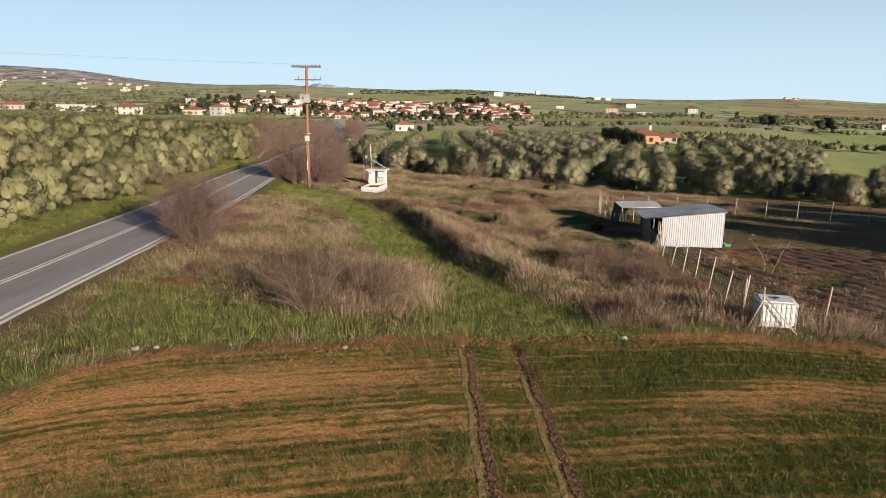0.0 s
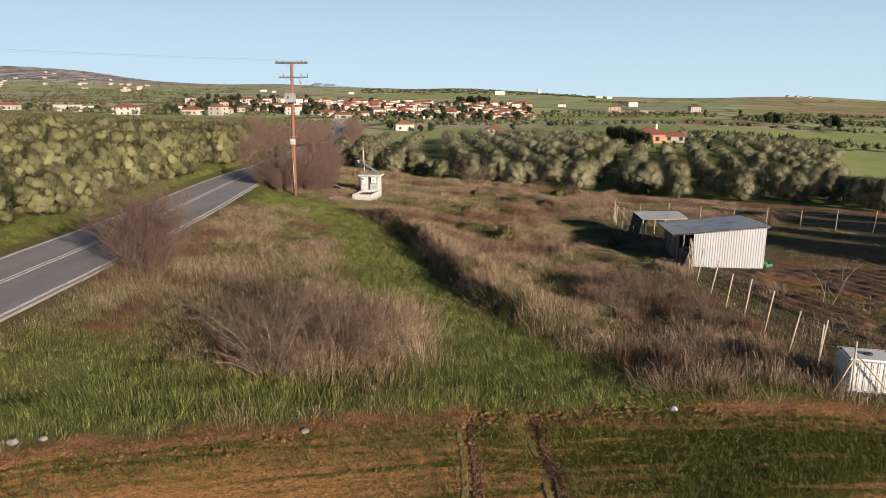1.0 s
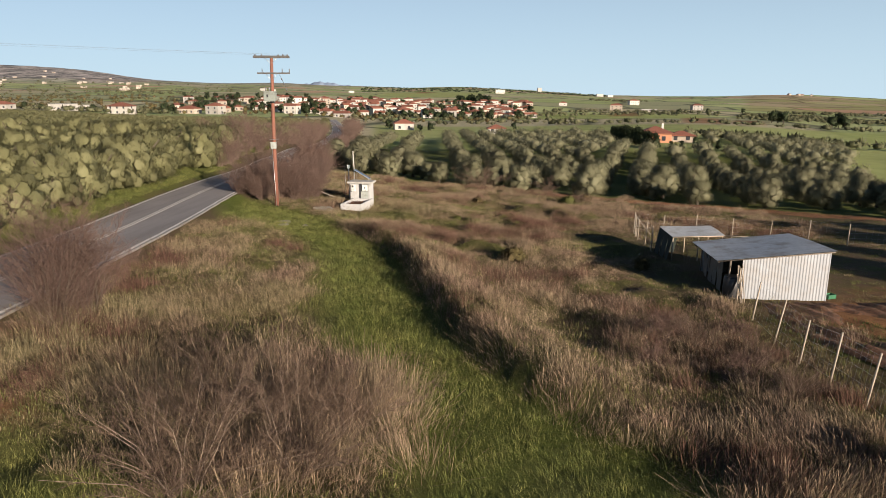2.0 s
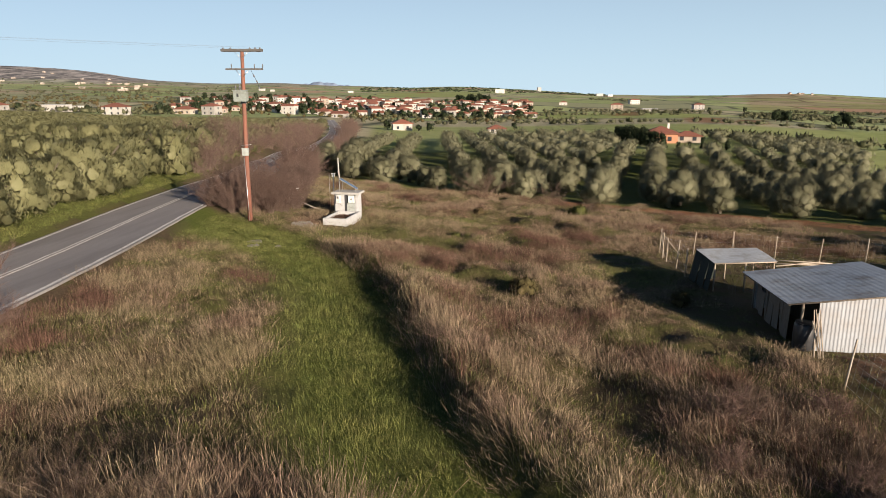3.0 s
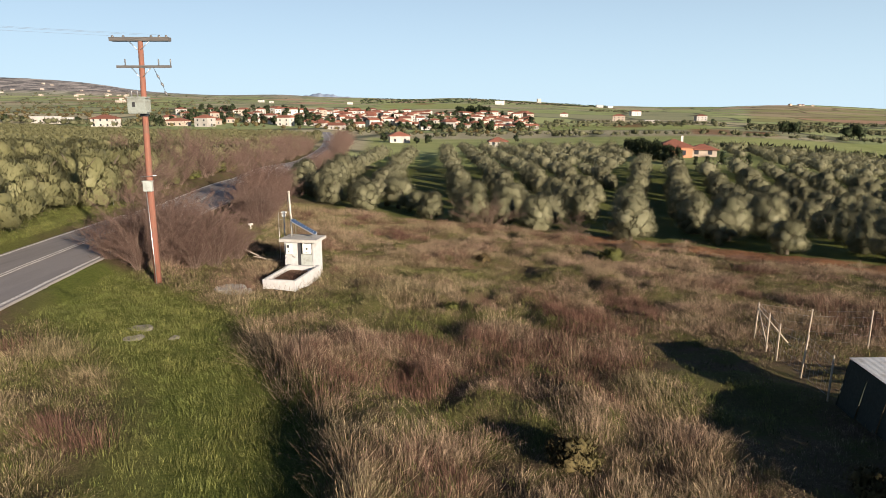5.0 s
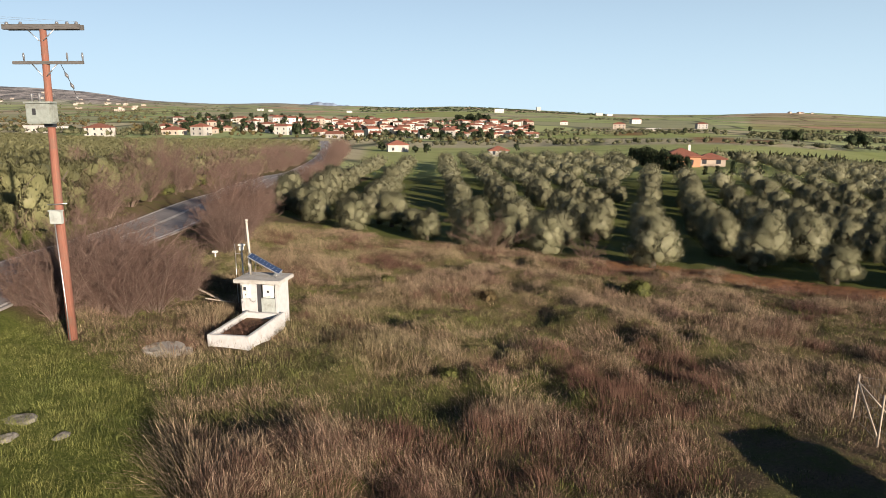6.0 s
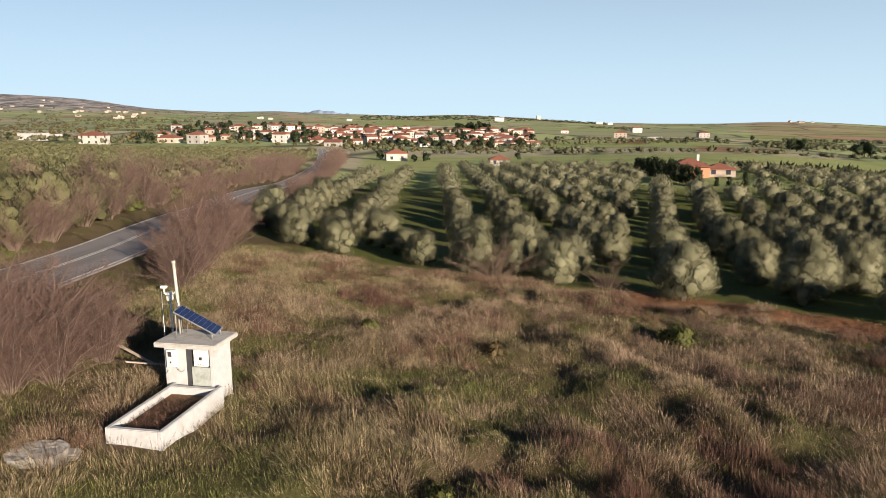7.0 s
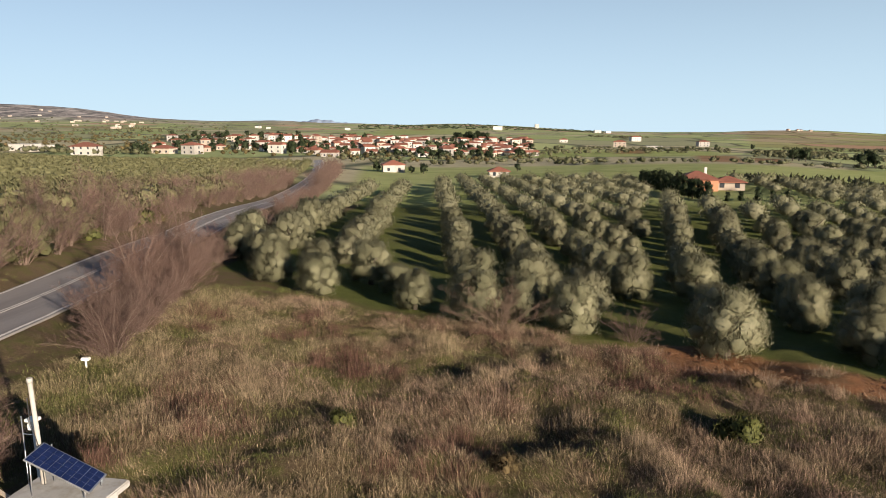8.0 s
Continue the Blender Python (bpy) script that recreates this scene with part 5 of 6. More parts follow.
    for i, (x, y, w) in enumerate(((-10.7, 54.75, 0.5), (-10.5, 53.6, 0.42), (-9.25, 54.05, 0.3))):
        s = thing("flat_stone", pose(x, y, gz(x, y) - 0.07, 4, -3, 35 * i), "flat grey stone lying in green grass", "stone", "flat stones")
        bm = bmesh.new()
        bmesh.ops.create_icosphere(bm, subdivisions=3, radius=w)
        for v in bm.verts:
            v.co *= 1 + 0.28 * noise.noise(v.co * 3.0 + Vector((i * 5, 0, 0)))
            v.co.y *= 0.6
            v.co.z = max(-0.1, min(0.13, v.co.z * 0.5)) + 0.03 * noise.noise(v.co * 9)
        part("rock", bm, "field_rock", s)
    for x, y, a in ((-9.4, 66.9, 40), (-10.2, 67.6, -20)):
        p = thing("loose_plank", pose(x, y, gz(x, y) + 0.3, 0, 18, a), "grey weathered plank lying in the weeds", "plank", "loose planks")
        part("board", boxed(-0.8, 0.8, -0.05, 0.05, -0.02, 0.02, 0.004), "stake_wood", p)


# ---- the electricity pole ----
def build_pole():
    g = gz(-12.76, 61.1)
    k = thing("utility_pole", pose(-12.76, 61.1, 0), "reddish wooden electricity pole with two crossarms and grey boxes", "utility pole")
    part("shaft", rodded([(0, 0, g - 0.3), (0.0, 0, 3.0), (0.06, 0, 6.5), (0.13, 0, 9.72)], [0.16, 0.145, 0.125, 0.105], 12), "pole_wood", k)
    a = part("crossarm", boxed(-1.14, 1.36, -0.12, 0.02, 9.68, 9.84, 0.012), "arm_wood", k, "grey weathered double crossarm")
    part("crossarm_rear", boxed(-1.12, 1.34, 0.14, 0.27, 9.68, 9.84, 0.012), "arm_wood", k)
    for x in (-1.0, -0.55, 0.62, 0.95, 1.25):
        part("insulator", rodded([(x, -0.04, 9.82), (x, -0.04, 9.86), (x, -0.04, 9.92)], [0.03, 0.06, 0.035], 10), "porcelain", a)
    b = part("lower_crossarm", boxed(-0.92, 1.38, -0.12, -0.02, 8.60, 8.70, 0.01), "arm_wood", k)
    for x in (-0.55, 0.86, 1.36):
        part("insulator_pin", rodded([(x, -0.07, 8.70), (x, -0.07, 8.86), (x, -0.07, 8.96)], [0.02, 0.035, 0.022], 8), "porcelain", b)
    for z, w in ((9.7, 0.45), (8.6, 0.4)):
        for s in (-1, 1):
            part("brace", rodded([(0.1 + s * w, -0.06, z), (0.1 + s * 0.06, -0.11, z - 0.38)], 0.018, 6), "galvanised", k)
    t = part("transformer_box", boxed(-0.44, 0.36, -0.50, -0.12, 6.72, 7.36, 0.025), "box_green", k, "grey-green metal switch box")
    part("box_lid", boxed(-0.48, 0.40, -0.53, -0.10, 7.36, 7.42, 0.01), "box_green", t)
    part("viewing_pane", boxed(-0.22, -0.10, -0.512, -0.502, 7.0, 7.2, 0.003), "dark_plastic", t)
    for i in range(9):
        part("cooling_rib", boxed(0.37, 0.41, -0.48 + i * 0.04, -0.465 + i * 0.04, 6.78, 7.3), "box_green", t)
    for x in (-0.30, -0.05):
        part("bushing", rodded([(x, -0.30, 7.42), (x, -0.30, 7.52), (x, -0.30, 7.62), (x, -0.30, 7.70)], [0.05, 0.03, 0.055, 0.03], 8), "porcelain", t)
    part("box_bracket", boxed(-0.10, 0.20, -0.14, 0.10, 6.60, 6.72, 0.01), "dark_plastic", k)
    m = part("meter_box", boxed(-0.17, 0.22, -0.32, -0.14, 3.42, 3.84, 0.015), "grey_metal", k, "small grey meter box")
    part("meter_cap", boxed(-0.19, 0.24, -0.34, -0.13, 3.84, 3.88, 0.005), "grey_metal", m)
    part("bracket", rodded([(-0.25, -0.2, 4.05), (0.42, -0.2, 4.10)], 0.015, 6), "galvanised", k)
    part("conduit", rodded([(-0.10, -0.15, 3.4), (-0.02, -0.16, 0.5), (0.0, -0.17, g)], 0.02, 6), "galvanised", k)
    # the line that drops from the lower arm
    drop = [(0.62, -0.05, 8.6), (0.80, -0.1, 8.25), (0.98, -0.16, 7.92), (1.14, -0.25, 7.55)]
    part("drop_wire", rodded(drop, 0.010, 5), "dark_plastic", k)
    for i, (x, y, z) in enumerate(drop[1:]):
        part("strain_insulator", rodded([(x - 0.05, y, z + 0.09), (x, y, z), (x + 0.05, y, z - 0.09)], [0.02, 0.055, 0.02], 8), "porcelain", k)
    for x, dz in ((-1.05, 0.0), (0.1, 0.04), (1.25, 0.02)):
        p0 = Vector((-12.76 + x, 61.1, 9.90 + dz))
        p1 = p0 + Vector((-58, -46, 1.8 + dz))
        pts = []
        for i in range(25):
            s = i / 24
            q = p0.lerp(p1, s)
            q.z -= 1.1 * 4 * s * (1 - s) * 0.5
            pts.append(q)
        w = thing("power_line", Matrix(), "thin dark overhead electricity wire strung from the wooden pole", "power line", "overhead wires")
        part("wire", rodded(pts, 0.003, 5), "wire_grey", w)


def build_sign():
    x, y = -24.6, 81.4
    g = gz(x, y)
    s = thing("road_sign", pose(x, y, g, 0, 0, 8), "triangular road sign seen from its grey metal back", "road sign")
    top = 1.15 - g
    part("sign_post", rodded([(0, 0, -0.3), (0, 0, top)], 0.035, 8), "galvanised", s)
    bm = bmesh.new()
    w = 0.48
    vs = [bm.verts.new(p) for p in ((-w, -0.05, top - 0.84), (w, -0.05, top - 0.84), (0, -0.05, top))]
    f = bm.faces.new(vs)
    r = bmesh.ops.extrude_face_region(bm, geom=[f])
    for v in r["geom"]:
        if isinstance(v, bmesh.types.BMVert):
            v.co.y += 0.012
    bmesh.ops.recalc_face_normals(bm, faces=bm.faces)
    part("sign_plate", bm, "galvanised", s)
    for z in (top - 0.7, top - 0.35):
        part("clamp", boxed(-0.06, 0.06, -0.066, -0.03, z, z + 0.04), "galvanised", s)


# ---- the shed, the shelter and the fence ----
def corrugated(x0, x1, z_low, top, pitch=0.125, deep=0.012, thick=0.004):
    """An upright ribbed sheet whose top edge follows top(x)."""
    bm = bmesh.new()
    n = int((x1 - x0) / pitch * 4)
    front, back = [], []
    for i in range(n + 1):
        x = x0 + (x1 - x0) * i / n
        y = deep * (0.0, 1.0, 1.0, 0.0)[i % 4]
        front.append((bm.verts.new((x, y - deep, z_low)), bm.verts.new((x, y - deep, top(x)))))
        back.append((bm.verts.new((x, y - deep + thick, z_low)), bm.verts.new((x, y - deep + thick, top(x)))))
    for q in (front, back):
        for a, b in zip(q, q[1:]):
            bm.faces.new((a[0], b[0], b[1], a[1]) if q is front else (a[1], b[1], b[0], a[0]))
    return bm


def roof_sheet(corners, ribs, deep=0.0025, thick=0.006):
    """A ribbed roof over four corners: front left, front right, back right, back left."""
    bm = bmesh.new()
    fl, fr, br, bl = [Vector(c) for c in corners]
    rows = []
    n = ribs * 4
    for side in (0, 1):
        for v in (0.0, 0.5, 1.0):
            line = []
            for i in range(n + 1):
                u = i / n
                p = (fl.lerp(fr, u)).lerp(bl.lerp(br, u), v)
                p.z += deep * (0, 1, 1, 0)[i % 4] - side * thick - 0.03 * math.sin(v * math.pi) * math.sin(u * 5)
                line.append(bm.verts.new(p))
            rows.append(line)
    for s in (0, 3):
        for a, b in ((rows[s], rows[s + 1]), (rows[s + 1], rows[s + 2])):
            for i in range(n):
                bm.faces.new((a[i], a[i + 1], b[i + 1], b[i]) if s == 0 else (b[i], b[i + 1], a[i + 1], a[i]))
    return bm


def build_shed():
    s = thing("tin_shed", Matrix(), "ramshackle shed with corrugated metal wall and grey tin roof", "shed")
    fl, fr, br, bl = (11.05, 39.35, 0.60), (15.85, 39.15, 1.08), (16.7, 45.1, 0.62), (12.05, 45.3, 0.12)
    low = -1.35
    part("roof", roof_sheet((fl, fr, br, bl), 22), "sheet_roof", s, "grey corrugated tin roof")
    w = corrugated(0.0, 3.52, low, lambda x: 0.62 + 0.10 * x)
    w.transform(pose(12.2, 39.55, 0, 0, 0, -3.0))
    part("front_wall", w, "sheet_wall", s, "pale corrugated metal wall")
    w = corrugated(0.0, 5.5, low - 0.3, lambda x: 0.93 - 0.085 * x)
    w.transform(pose(15.72, 39.4, 0, 0, 0, 81.5))
    part("side_wall", w, "sheet_wall", s)
    w = corrugated(0.0, 4.0, low - 0.3, lambda x: 0.04 + 0.10 * x)
    w.transform(pose(12.5, 45.0, 0, 0, 0, -2.0))
    part("back_wall", w, "sheet_wall", s)
    part("purlin", rodded([(11.2, 39.5, 0.53), (12.15, 45.2, 0.05)], 0.045, 6), "old_board", s)
    part("front_beam", rodded([(11.1, 39.45, 0.54), (15.8, 39.25, 1.0)], 0.03, 6), "old_board", s)
    for i in range(4):
        k = i / 3
        x, y = 11.75 + 0.75 * k, 39.75 + 5.3 * k
        part("post", rodded([(x, y, gz(x, y) - 0.2), (x + 0.02, y, 0.56 - 0.46 * k)], 0.05, 7), "old_board", s)
    for i in range(7):
        k = (i + 0.3) / 7
        x, y = 11.9 + 0.7 * k, 40.9 + 4.1 * k
        hh = 0.45 - 0.4 * k - (0.15, 0.4, 0.05, 0.3, 0.12, 0.5, 0.2)[i]
        bm = boxed(-0.02, 0.0, -0.27, 0.27, gz(x, y) - 0.1, hh, 0.004)
        bm.transform(pose(x, y, 0, 0, (2, -3, 1, 4, -2, 3, 0)[i], -7 + (3, -4, 2, 0, 5, -2, 1)[i]))
        part("board", bm, "old_board", s)
    part("inner_wall", boxed(13.6, 13.65, 40.2, 44.6, low, 0.2), "old_board", s)
    # poles propped in a bundle at the corner
    b = thing("pole_bundle", Matrix(), "bundle of thin wooden poles leaning on the shed corner", "poles")
    for i in range(11):
        x, y = 11.75 + 0.07 * (i % 6) + rng.uniform(-0.1, 0.1), 38.7 + 0.08 * (i % 4)
        part("pole", rodded([(x, y, gz(x, y) - 0.05), (12.05 + rng.uniform(-0.15, 0.15), 39.4, 0.15 + rng.uniform(-0.3, 0.25))], 0.018, 5), "stake_wood", b)
    d = thing("dark_drum", pose(11.9, 39.75, gz(11.9, 39.75)), "dark plastic drum standing at the shed corner", "drum")
    part("body", rodded([(0, 0, 0), (0, 0, 0.1), (0, 0, 0.45), (0, 0, 0.85), (0, 0, 0.92)], [0.30, 0.33, 0.35, 0.33, 0.29], 16), "dark_plastic", d)
    part("rim", rodded([(0, 0, 0.92), (0, 0, 0.95)], 0.31, 16), "dark_plastic", d)
    c = thing("green_crate", pose(16.15, 39.9, gz(16.15, 39.9), 0, 0, 20), "green plastic crate on the ground by the shed", "crate")
    part("base", boxed(-0.22, 0.22, -0.15, 0.15, 0.0, 0.03, 0.005), "green_plastic", c)
    for x0, x1, y0, y1 in ((-0.22, -0.2, -0.15, 0.15), (0.2, 0.22, -0.15, 0.15), (-0.2, 0.2, -0.15, -0.13), (-0.2, 0.2, 0.13, 0.15)):
        part("side", boxed(x0, x1, y0, y1, 0.03, 0.18, 0.004), "green_plastic", c)

    t = thing("low_shelter", Matrix(), "low animal shelter with pale sheet roof on wooden posts", "shelter")
    c4 = ((11.82, 47.7, -0.12), (14.7, 47.9, -0.08), (14.85, 50.5, -0.04), (11.95, 50.5, -0.10))
    part("roof", roof_sheet(c4, 14, 0.004), "plastic_sheet", t, "pale weathered roof sheet")
    for x, y in ((11.9, 47.8), (13.3, 47.9), (14.6, 48.0), (12.0, 50.4), (13.4, 50.4), (14.75, 50.4)):
        part("post", rodded([(x, y, gz(x, y) - 0.15), (x, y, -0.14)], 0.035, 6), "stake_wood", t)
    part("edge_beam", rodded([(11.85, 47.75, -0.16), (14.68, 47.95, -0.12)], 0.03, 6), "stake_wood", t)
    bm = bmesh.new()
    for a, b in (((11.86, 47.72), (11.96, 50.45)), ((11.96, 50.47), (13.1, 50.5))):
        for k in range(8):
            p, q = Vector(a).lerp(Vector(b), k / 8), Vector(a).lerp(Vector(b), (k + 1) / 8)
            o = 0.03 * math.sin(k * 2.1)
            lo = [bm.verts.new((r.x - 0.25 + o, r.y, gz(r.x, r.y))) for r in (p, q)]
            hi = [bm.verts.new((r.x, r.y, -0.15)) for r in (p, q)]
            bm.faces.new((lo[0], lo[1], hi[1], hi[0]))
    part("shade_net", bm, "shade_net", t, "dark hanging shade net")
    for i, (x0, y0, x1, y1) in enumerate(((15.2, 49.2, 17.6, 48.9), (15.0, 48.7, 17.5, 49.6), (15.4, 49.9, 17.9, 49.3), (15.3, 48.4, 17.0, 48.3))):
        p = thing("loose_pole", Matrix(), "pale timber pole resting on a low frame by the shelter", "pole", "loose poles")
        part("timber", rodded([(x0, y0, -0.50), (x1, y1, -0.52)], 0.035, 6), "stake_wood", p)
    f = thing("timber_rack", Matrix(), "low rack of dark stakes that carries loose timber", "rack")
    for x, y in ((15.2, 48.3), (15.2, 50.0), (17.2, 48.2), (17.2, 49.9)):
        part("stake", rodded([(x, y, gz(x, y) - 0.1), (x, y, -0.54)], 0.035, 6), "old_board", f)
    for y in (48.6, 49.4):
        part("bearer", rodded([(15.1, y, -0.565), (17.3, y, -0.565)], 0.03, 6), "old_board", f)


def build_fence(spots, height, label, lean=0.1, braces=()):
    f = thing("wire_fence", Matrix(), label, "fence", "wire fences")
    tops = []
    for i, (x, y) in enumerate(spots):
        g = gz(x, y)
        hh = height * (1 + 0.06 * math.sin(i * 2.3))
        tx, ty = x + lean + 0.05 * math.sin(i * 1.7), y + 0.04 * math.cos(i * 2.9)
        part("post", rodded([(x, y, g - 0.2), (tx, ty, g + hh)], [0.032, 0.028], 7), "stake_wood", f)
        tops.append((Vector((x, y, g)), Vector((tx, ty, g + hh))))
    for i, ex, ey, eh in braces:
        a, b = tops[i]
        part("brace", rodded([a.lerp(b, 0.85), (a.x + ex, a.y + ey, gz(a.x + ex, a.y + ey) + eh)], 0.026, 6), "stake_wood", f)
    for a, b in zip(tops, tops[1:]):
        bm = bmesh.new()
        for k in (0.12, 0.35, 0.58, 0.8, 0.95):
            rod(bm, [a[0].lerp(a[1], k), b[0].lerp(b[1], k)], 0.0022, 3, False)
        n = 7
        for j in range(1, n):
            lo, hi = a[0].lerp(b[0], j / n), a[1].lerp(b[1], j / n)
            rod(bm, [lo.lerp(hi, 0.12), lo.lerp(hi, 0.95)], 0.0018, 3, False)
        part("wire_mesh", bm, "galvanised", f)
    return f


def build_tank():
    x, y = 11.05, 22.75
    t = thing("water_tank", pose(x, y, gz(x, y), 0, 0, -14), "white plastic water tank in a galvanised wire cage", "water tank")
    part("bottle", boxed(-0.57, 0.57, -0.47, 0.47, 0.14, 1.02, 0.07), "white_plastic", t)
    part("pallet", boxed(-0.6, 0.6, -0.5, 0.5, 0.0, 0.12, 0.01), "dark_plastic", t)
    part("lid", rodded([(0, 0, 1.02), (0, 0, 1.06)], 0.11, 12), "dark_plastic", t)
    for z in (0.16, 0.33, 0.5, 0.67, 0.84, 1.0):
        part("cage_ring", rodded([(-0.6, -0.5, z), (0.6, -0.5, z), (0.6, 0.5, z), (-0.6, 0.5, z), (-0.6, -0.5, z)], 0.011, 5), "galvanised", t)
    for i in range(9):
        u = -0.6 + i * 0.15
        for v in (-0.505, 0.505):
            part("cage_bar", rodded([(u, v, 0.1), (u, v, 1.01)], 0.011, 5), "galvanised", t)
    for i in range(1, 7):
        v = -0.5 + i * 0.1428
        for u in (-0.605, 0.605):
            part("cage_bar", rodded([(u, v, 0.1), (u, v, 1.01)], 0.011, 5), "galvanised", t)
    for a, b in (((-0.5, -0.62, 1.55), (-0.45, -0.60, -0.1)), ((-0.45, -0.6, 1.2), (0.62, -0.66, 0.0)), ((-0.45, -0.6, 1.2), (-0.95, -0.7, 0.05))):
        p = thing("prop_stake", t.matrix_world.copy(), "pale wooden stake propped against the water tank", "stake", "prop stakes")
        part("stake", rodded([a, b], 0.022, 6), "stake_wood", p)


def build_small():
    x, y = 5.72, 21.75
    s = thing("white_stone", pose(x, y, gz(x, y) + 0.03, 0, 0, 20), "small white stone on the field edge", "stone")
    bm = bmesh.new()
    bmesh.ops.create_icosphere(bm, subdivisions=2, radius=0.12)
    for v in bm.verts:
        v.co *= 1 + 0.18 * noise.noise(v.co * 14)
        v.co.z *= 0.55
    part("rock", bm, "whitewash", s)
    for i, (x, y, r) in enumerate(((-8.9, 18.3, 0.12), (-8.4, 18.5, 0.09), (-3.2, 19.7, 0.1))):
        s = thing("grey_stone", pose(x, y, gz(x, y) + 0.04, 0, 0, 50 * i), "grey field stone lying on the earth ridge", "stone", "field stones")
        bm = bmesh.new()
        bmesh.ops.create_icosphere(bm, subdivisions=2, radius=r)
        for v in bm.verts:
            v.co *= 1 + 0.25 * noise.noise(v.co * 12)
            v.co.z *= 0.6
        part("rock", bm, "field_rock", s)
    for k, (x, y, h, sd) in enumerate(((15.1, 32.2, 3.6, 51), (12.0, 27.2, 1.7, 52), (12.9, 24.9, 1.6, 53), (12.6, 47.3, 1.5, 54))):
        t = bare_shrub(h, 2 if k == 0 else 3, 3, 0.28, sd, "leafless young fruit tree with pale stems in the garden", "young fruit trees", "young_tree")
        t.matrix_world = pose(x, y, gz(x, y))


def build_ruts():
    """Each wheel left a flattened pale band and beside it a row of dark tread marks."""
    for x0, x1 in ((0.40, 0.78), (2.05, 2.38)):
        for shift, half, cols, what, label in ((-0.15, 0.085, 7, "rut_pale", "pale band of flattened crop beside a tyre track"), (0.12, 0.14, 7, "rut_soil", "tractor tyre track pressed into brown soil")):
            verts = []
            ys = np.arange(-4.0, 21.0, 0.04)
            for y in ys:
                c = np.interp(y, (11, 21), (x1, x0)) if y > 11 else x1 + 0.004 * (11 - y)
                for j in range(cols):
                    u = 2 * j / (cols - 1) - 1
                    edge = half * (1 + 0.8 * noise.noise((y * 1.9, 3 * u, x0 + shift))) * min(1.0, (20.9 - y) * 0.8)
                    x = c + shift + u * edge + 0.025 * math.sin(y * 2.1)
                    z = 0.008 + 0.012 * noise.noise((x * 7, y * 7, 0))
                    if what == "rut_soil":
                        z += 0.045 * max(0.0, math.sin((y + 0.16 * u) * 2 * math.pi / 0.27 + (1.6 if u > 0 else 0))) * (0.4 + 0.6 * noise.noise((x * 3, y * 3, 4)) ** 2)
                    verts.append((x, y, gz(x, y) + (-0.03 if abs(u) > 0.99 else z)))
            tagged(new("tyre_track", sheet("tyre_track", verts, grid_faces(len(ys), cols).tolist(), what, False)), label, "tyre track", "tyre tracks", "structure")


def build_garden():
    """The tilled plot beside the shed: soft ridges that run away from the field, crumbling at the edges."""
    xs, ys = np.arange(12.3, 25.0, 0.13), np.arange(24.5, 40.0, 0.17)
    X, Y = np.meshgrid(xs, ys)
    X = X + 0.3 * (34 - Y) * (X > 0)
    across = X * 0.953 + Y * 0.302
    edge = smooth(Y - field_edge(X), 2.4, 3.6) * (1 - smooth(Y, 38.4, 39.8)) * smooth(X + 0.5 * (speckle(X, Y, 1.3, 90) - 0.5), 11.9, 12.8) * (1 - smooth(X, 25, 26.5))
    edge = edge * smooth(0.35 + patches(X, Y, 3.2, 92), 0.5, 0.68)
    ridge = 0.5 + 0.5 * np.sin(across * 2 * math.pi / 0.82 + 0.9 * speckle(X, Y, 2.5, 93))
    Z = land(X, Y) - 0.10 + edge * (0.13 + 0.13 * ridge * (0.5 + 0.7 * speckle(X, Y, 0.7, 94)) + 0.05 * (speckle(X, Y, 0.25, 95) - 0.5))
    me = sheet("garden_bed", np.stack((X, Y, Z), -1).reshape(-1, 3).tolist(), grid_faces(*X.shape).tolist(), "garden_soil")
    tagged(new("garden_bed", me), "tilled red-brown garden soil in low ridges beside the shed", "soil", kind="structure")


def build_marker():
    x, y = -13.4, 77.6
    m = thing("marker_post", pose(x, y, gz(x, y)), "short white marker post with a capped top by the thicket", "post")
    part("shaft", rodded([(0, 0, -0.1), (0, 0, 0.3)], 0.04, 8), "enamel_white", m)
    part("cap", boxed(-0.16, 0.16, -0.10, 0.10, 0.3, 0.42, 0.03), "enamel_white", m)


build_kiosk()
build_ruts()
build_garden()
build_marker()
build_pole()
build_sign()
build_shed()
build_fence([(11.25, 36.1), (10.97, 33.7), (10.88, 31.75), (10.78, 29.82), (10.74, 28.05), (10.65, 26.1), (10.7, 24.5)], 1.5, "row of leaning pale fence posts with sagging wire mesh", 0.22)
build_fence([(10.7, 24.45), (12.85, 22.9), (14.65, 22.3), (17.0, 21.8), (19.5, 21.2)], 1.45, "pale wooden fence posts along the field edge", 0.08)
build_fence([(11.6, 50.7), (11.8, 52.75), (11.85, 54.55), (11.95, 55.6), (12.3, 57.4), (14.1, 56.9), (16.1, 56.3), (18.2, 55.6), (20.3, 54.9), (22.4, 54.2), (24.5, 53.5), (26.6, 52.8), (28.7, 52.0), (31, 51)], 1.45, "pale wooden fence posts with wire behind the shelter", 0.06, ((4, 0.9, -0.9, 0.1), (4, -0.2, -1.6, 0.1)))
build_tank()
build_small()


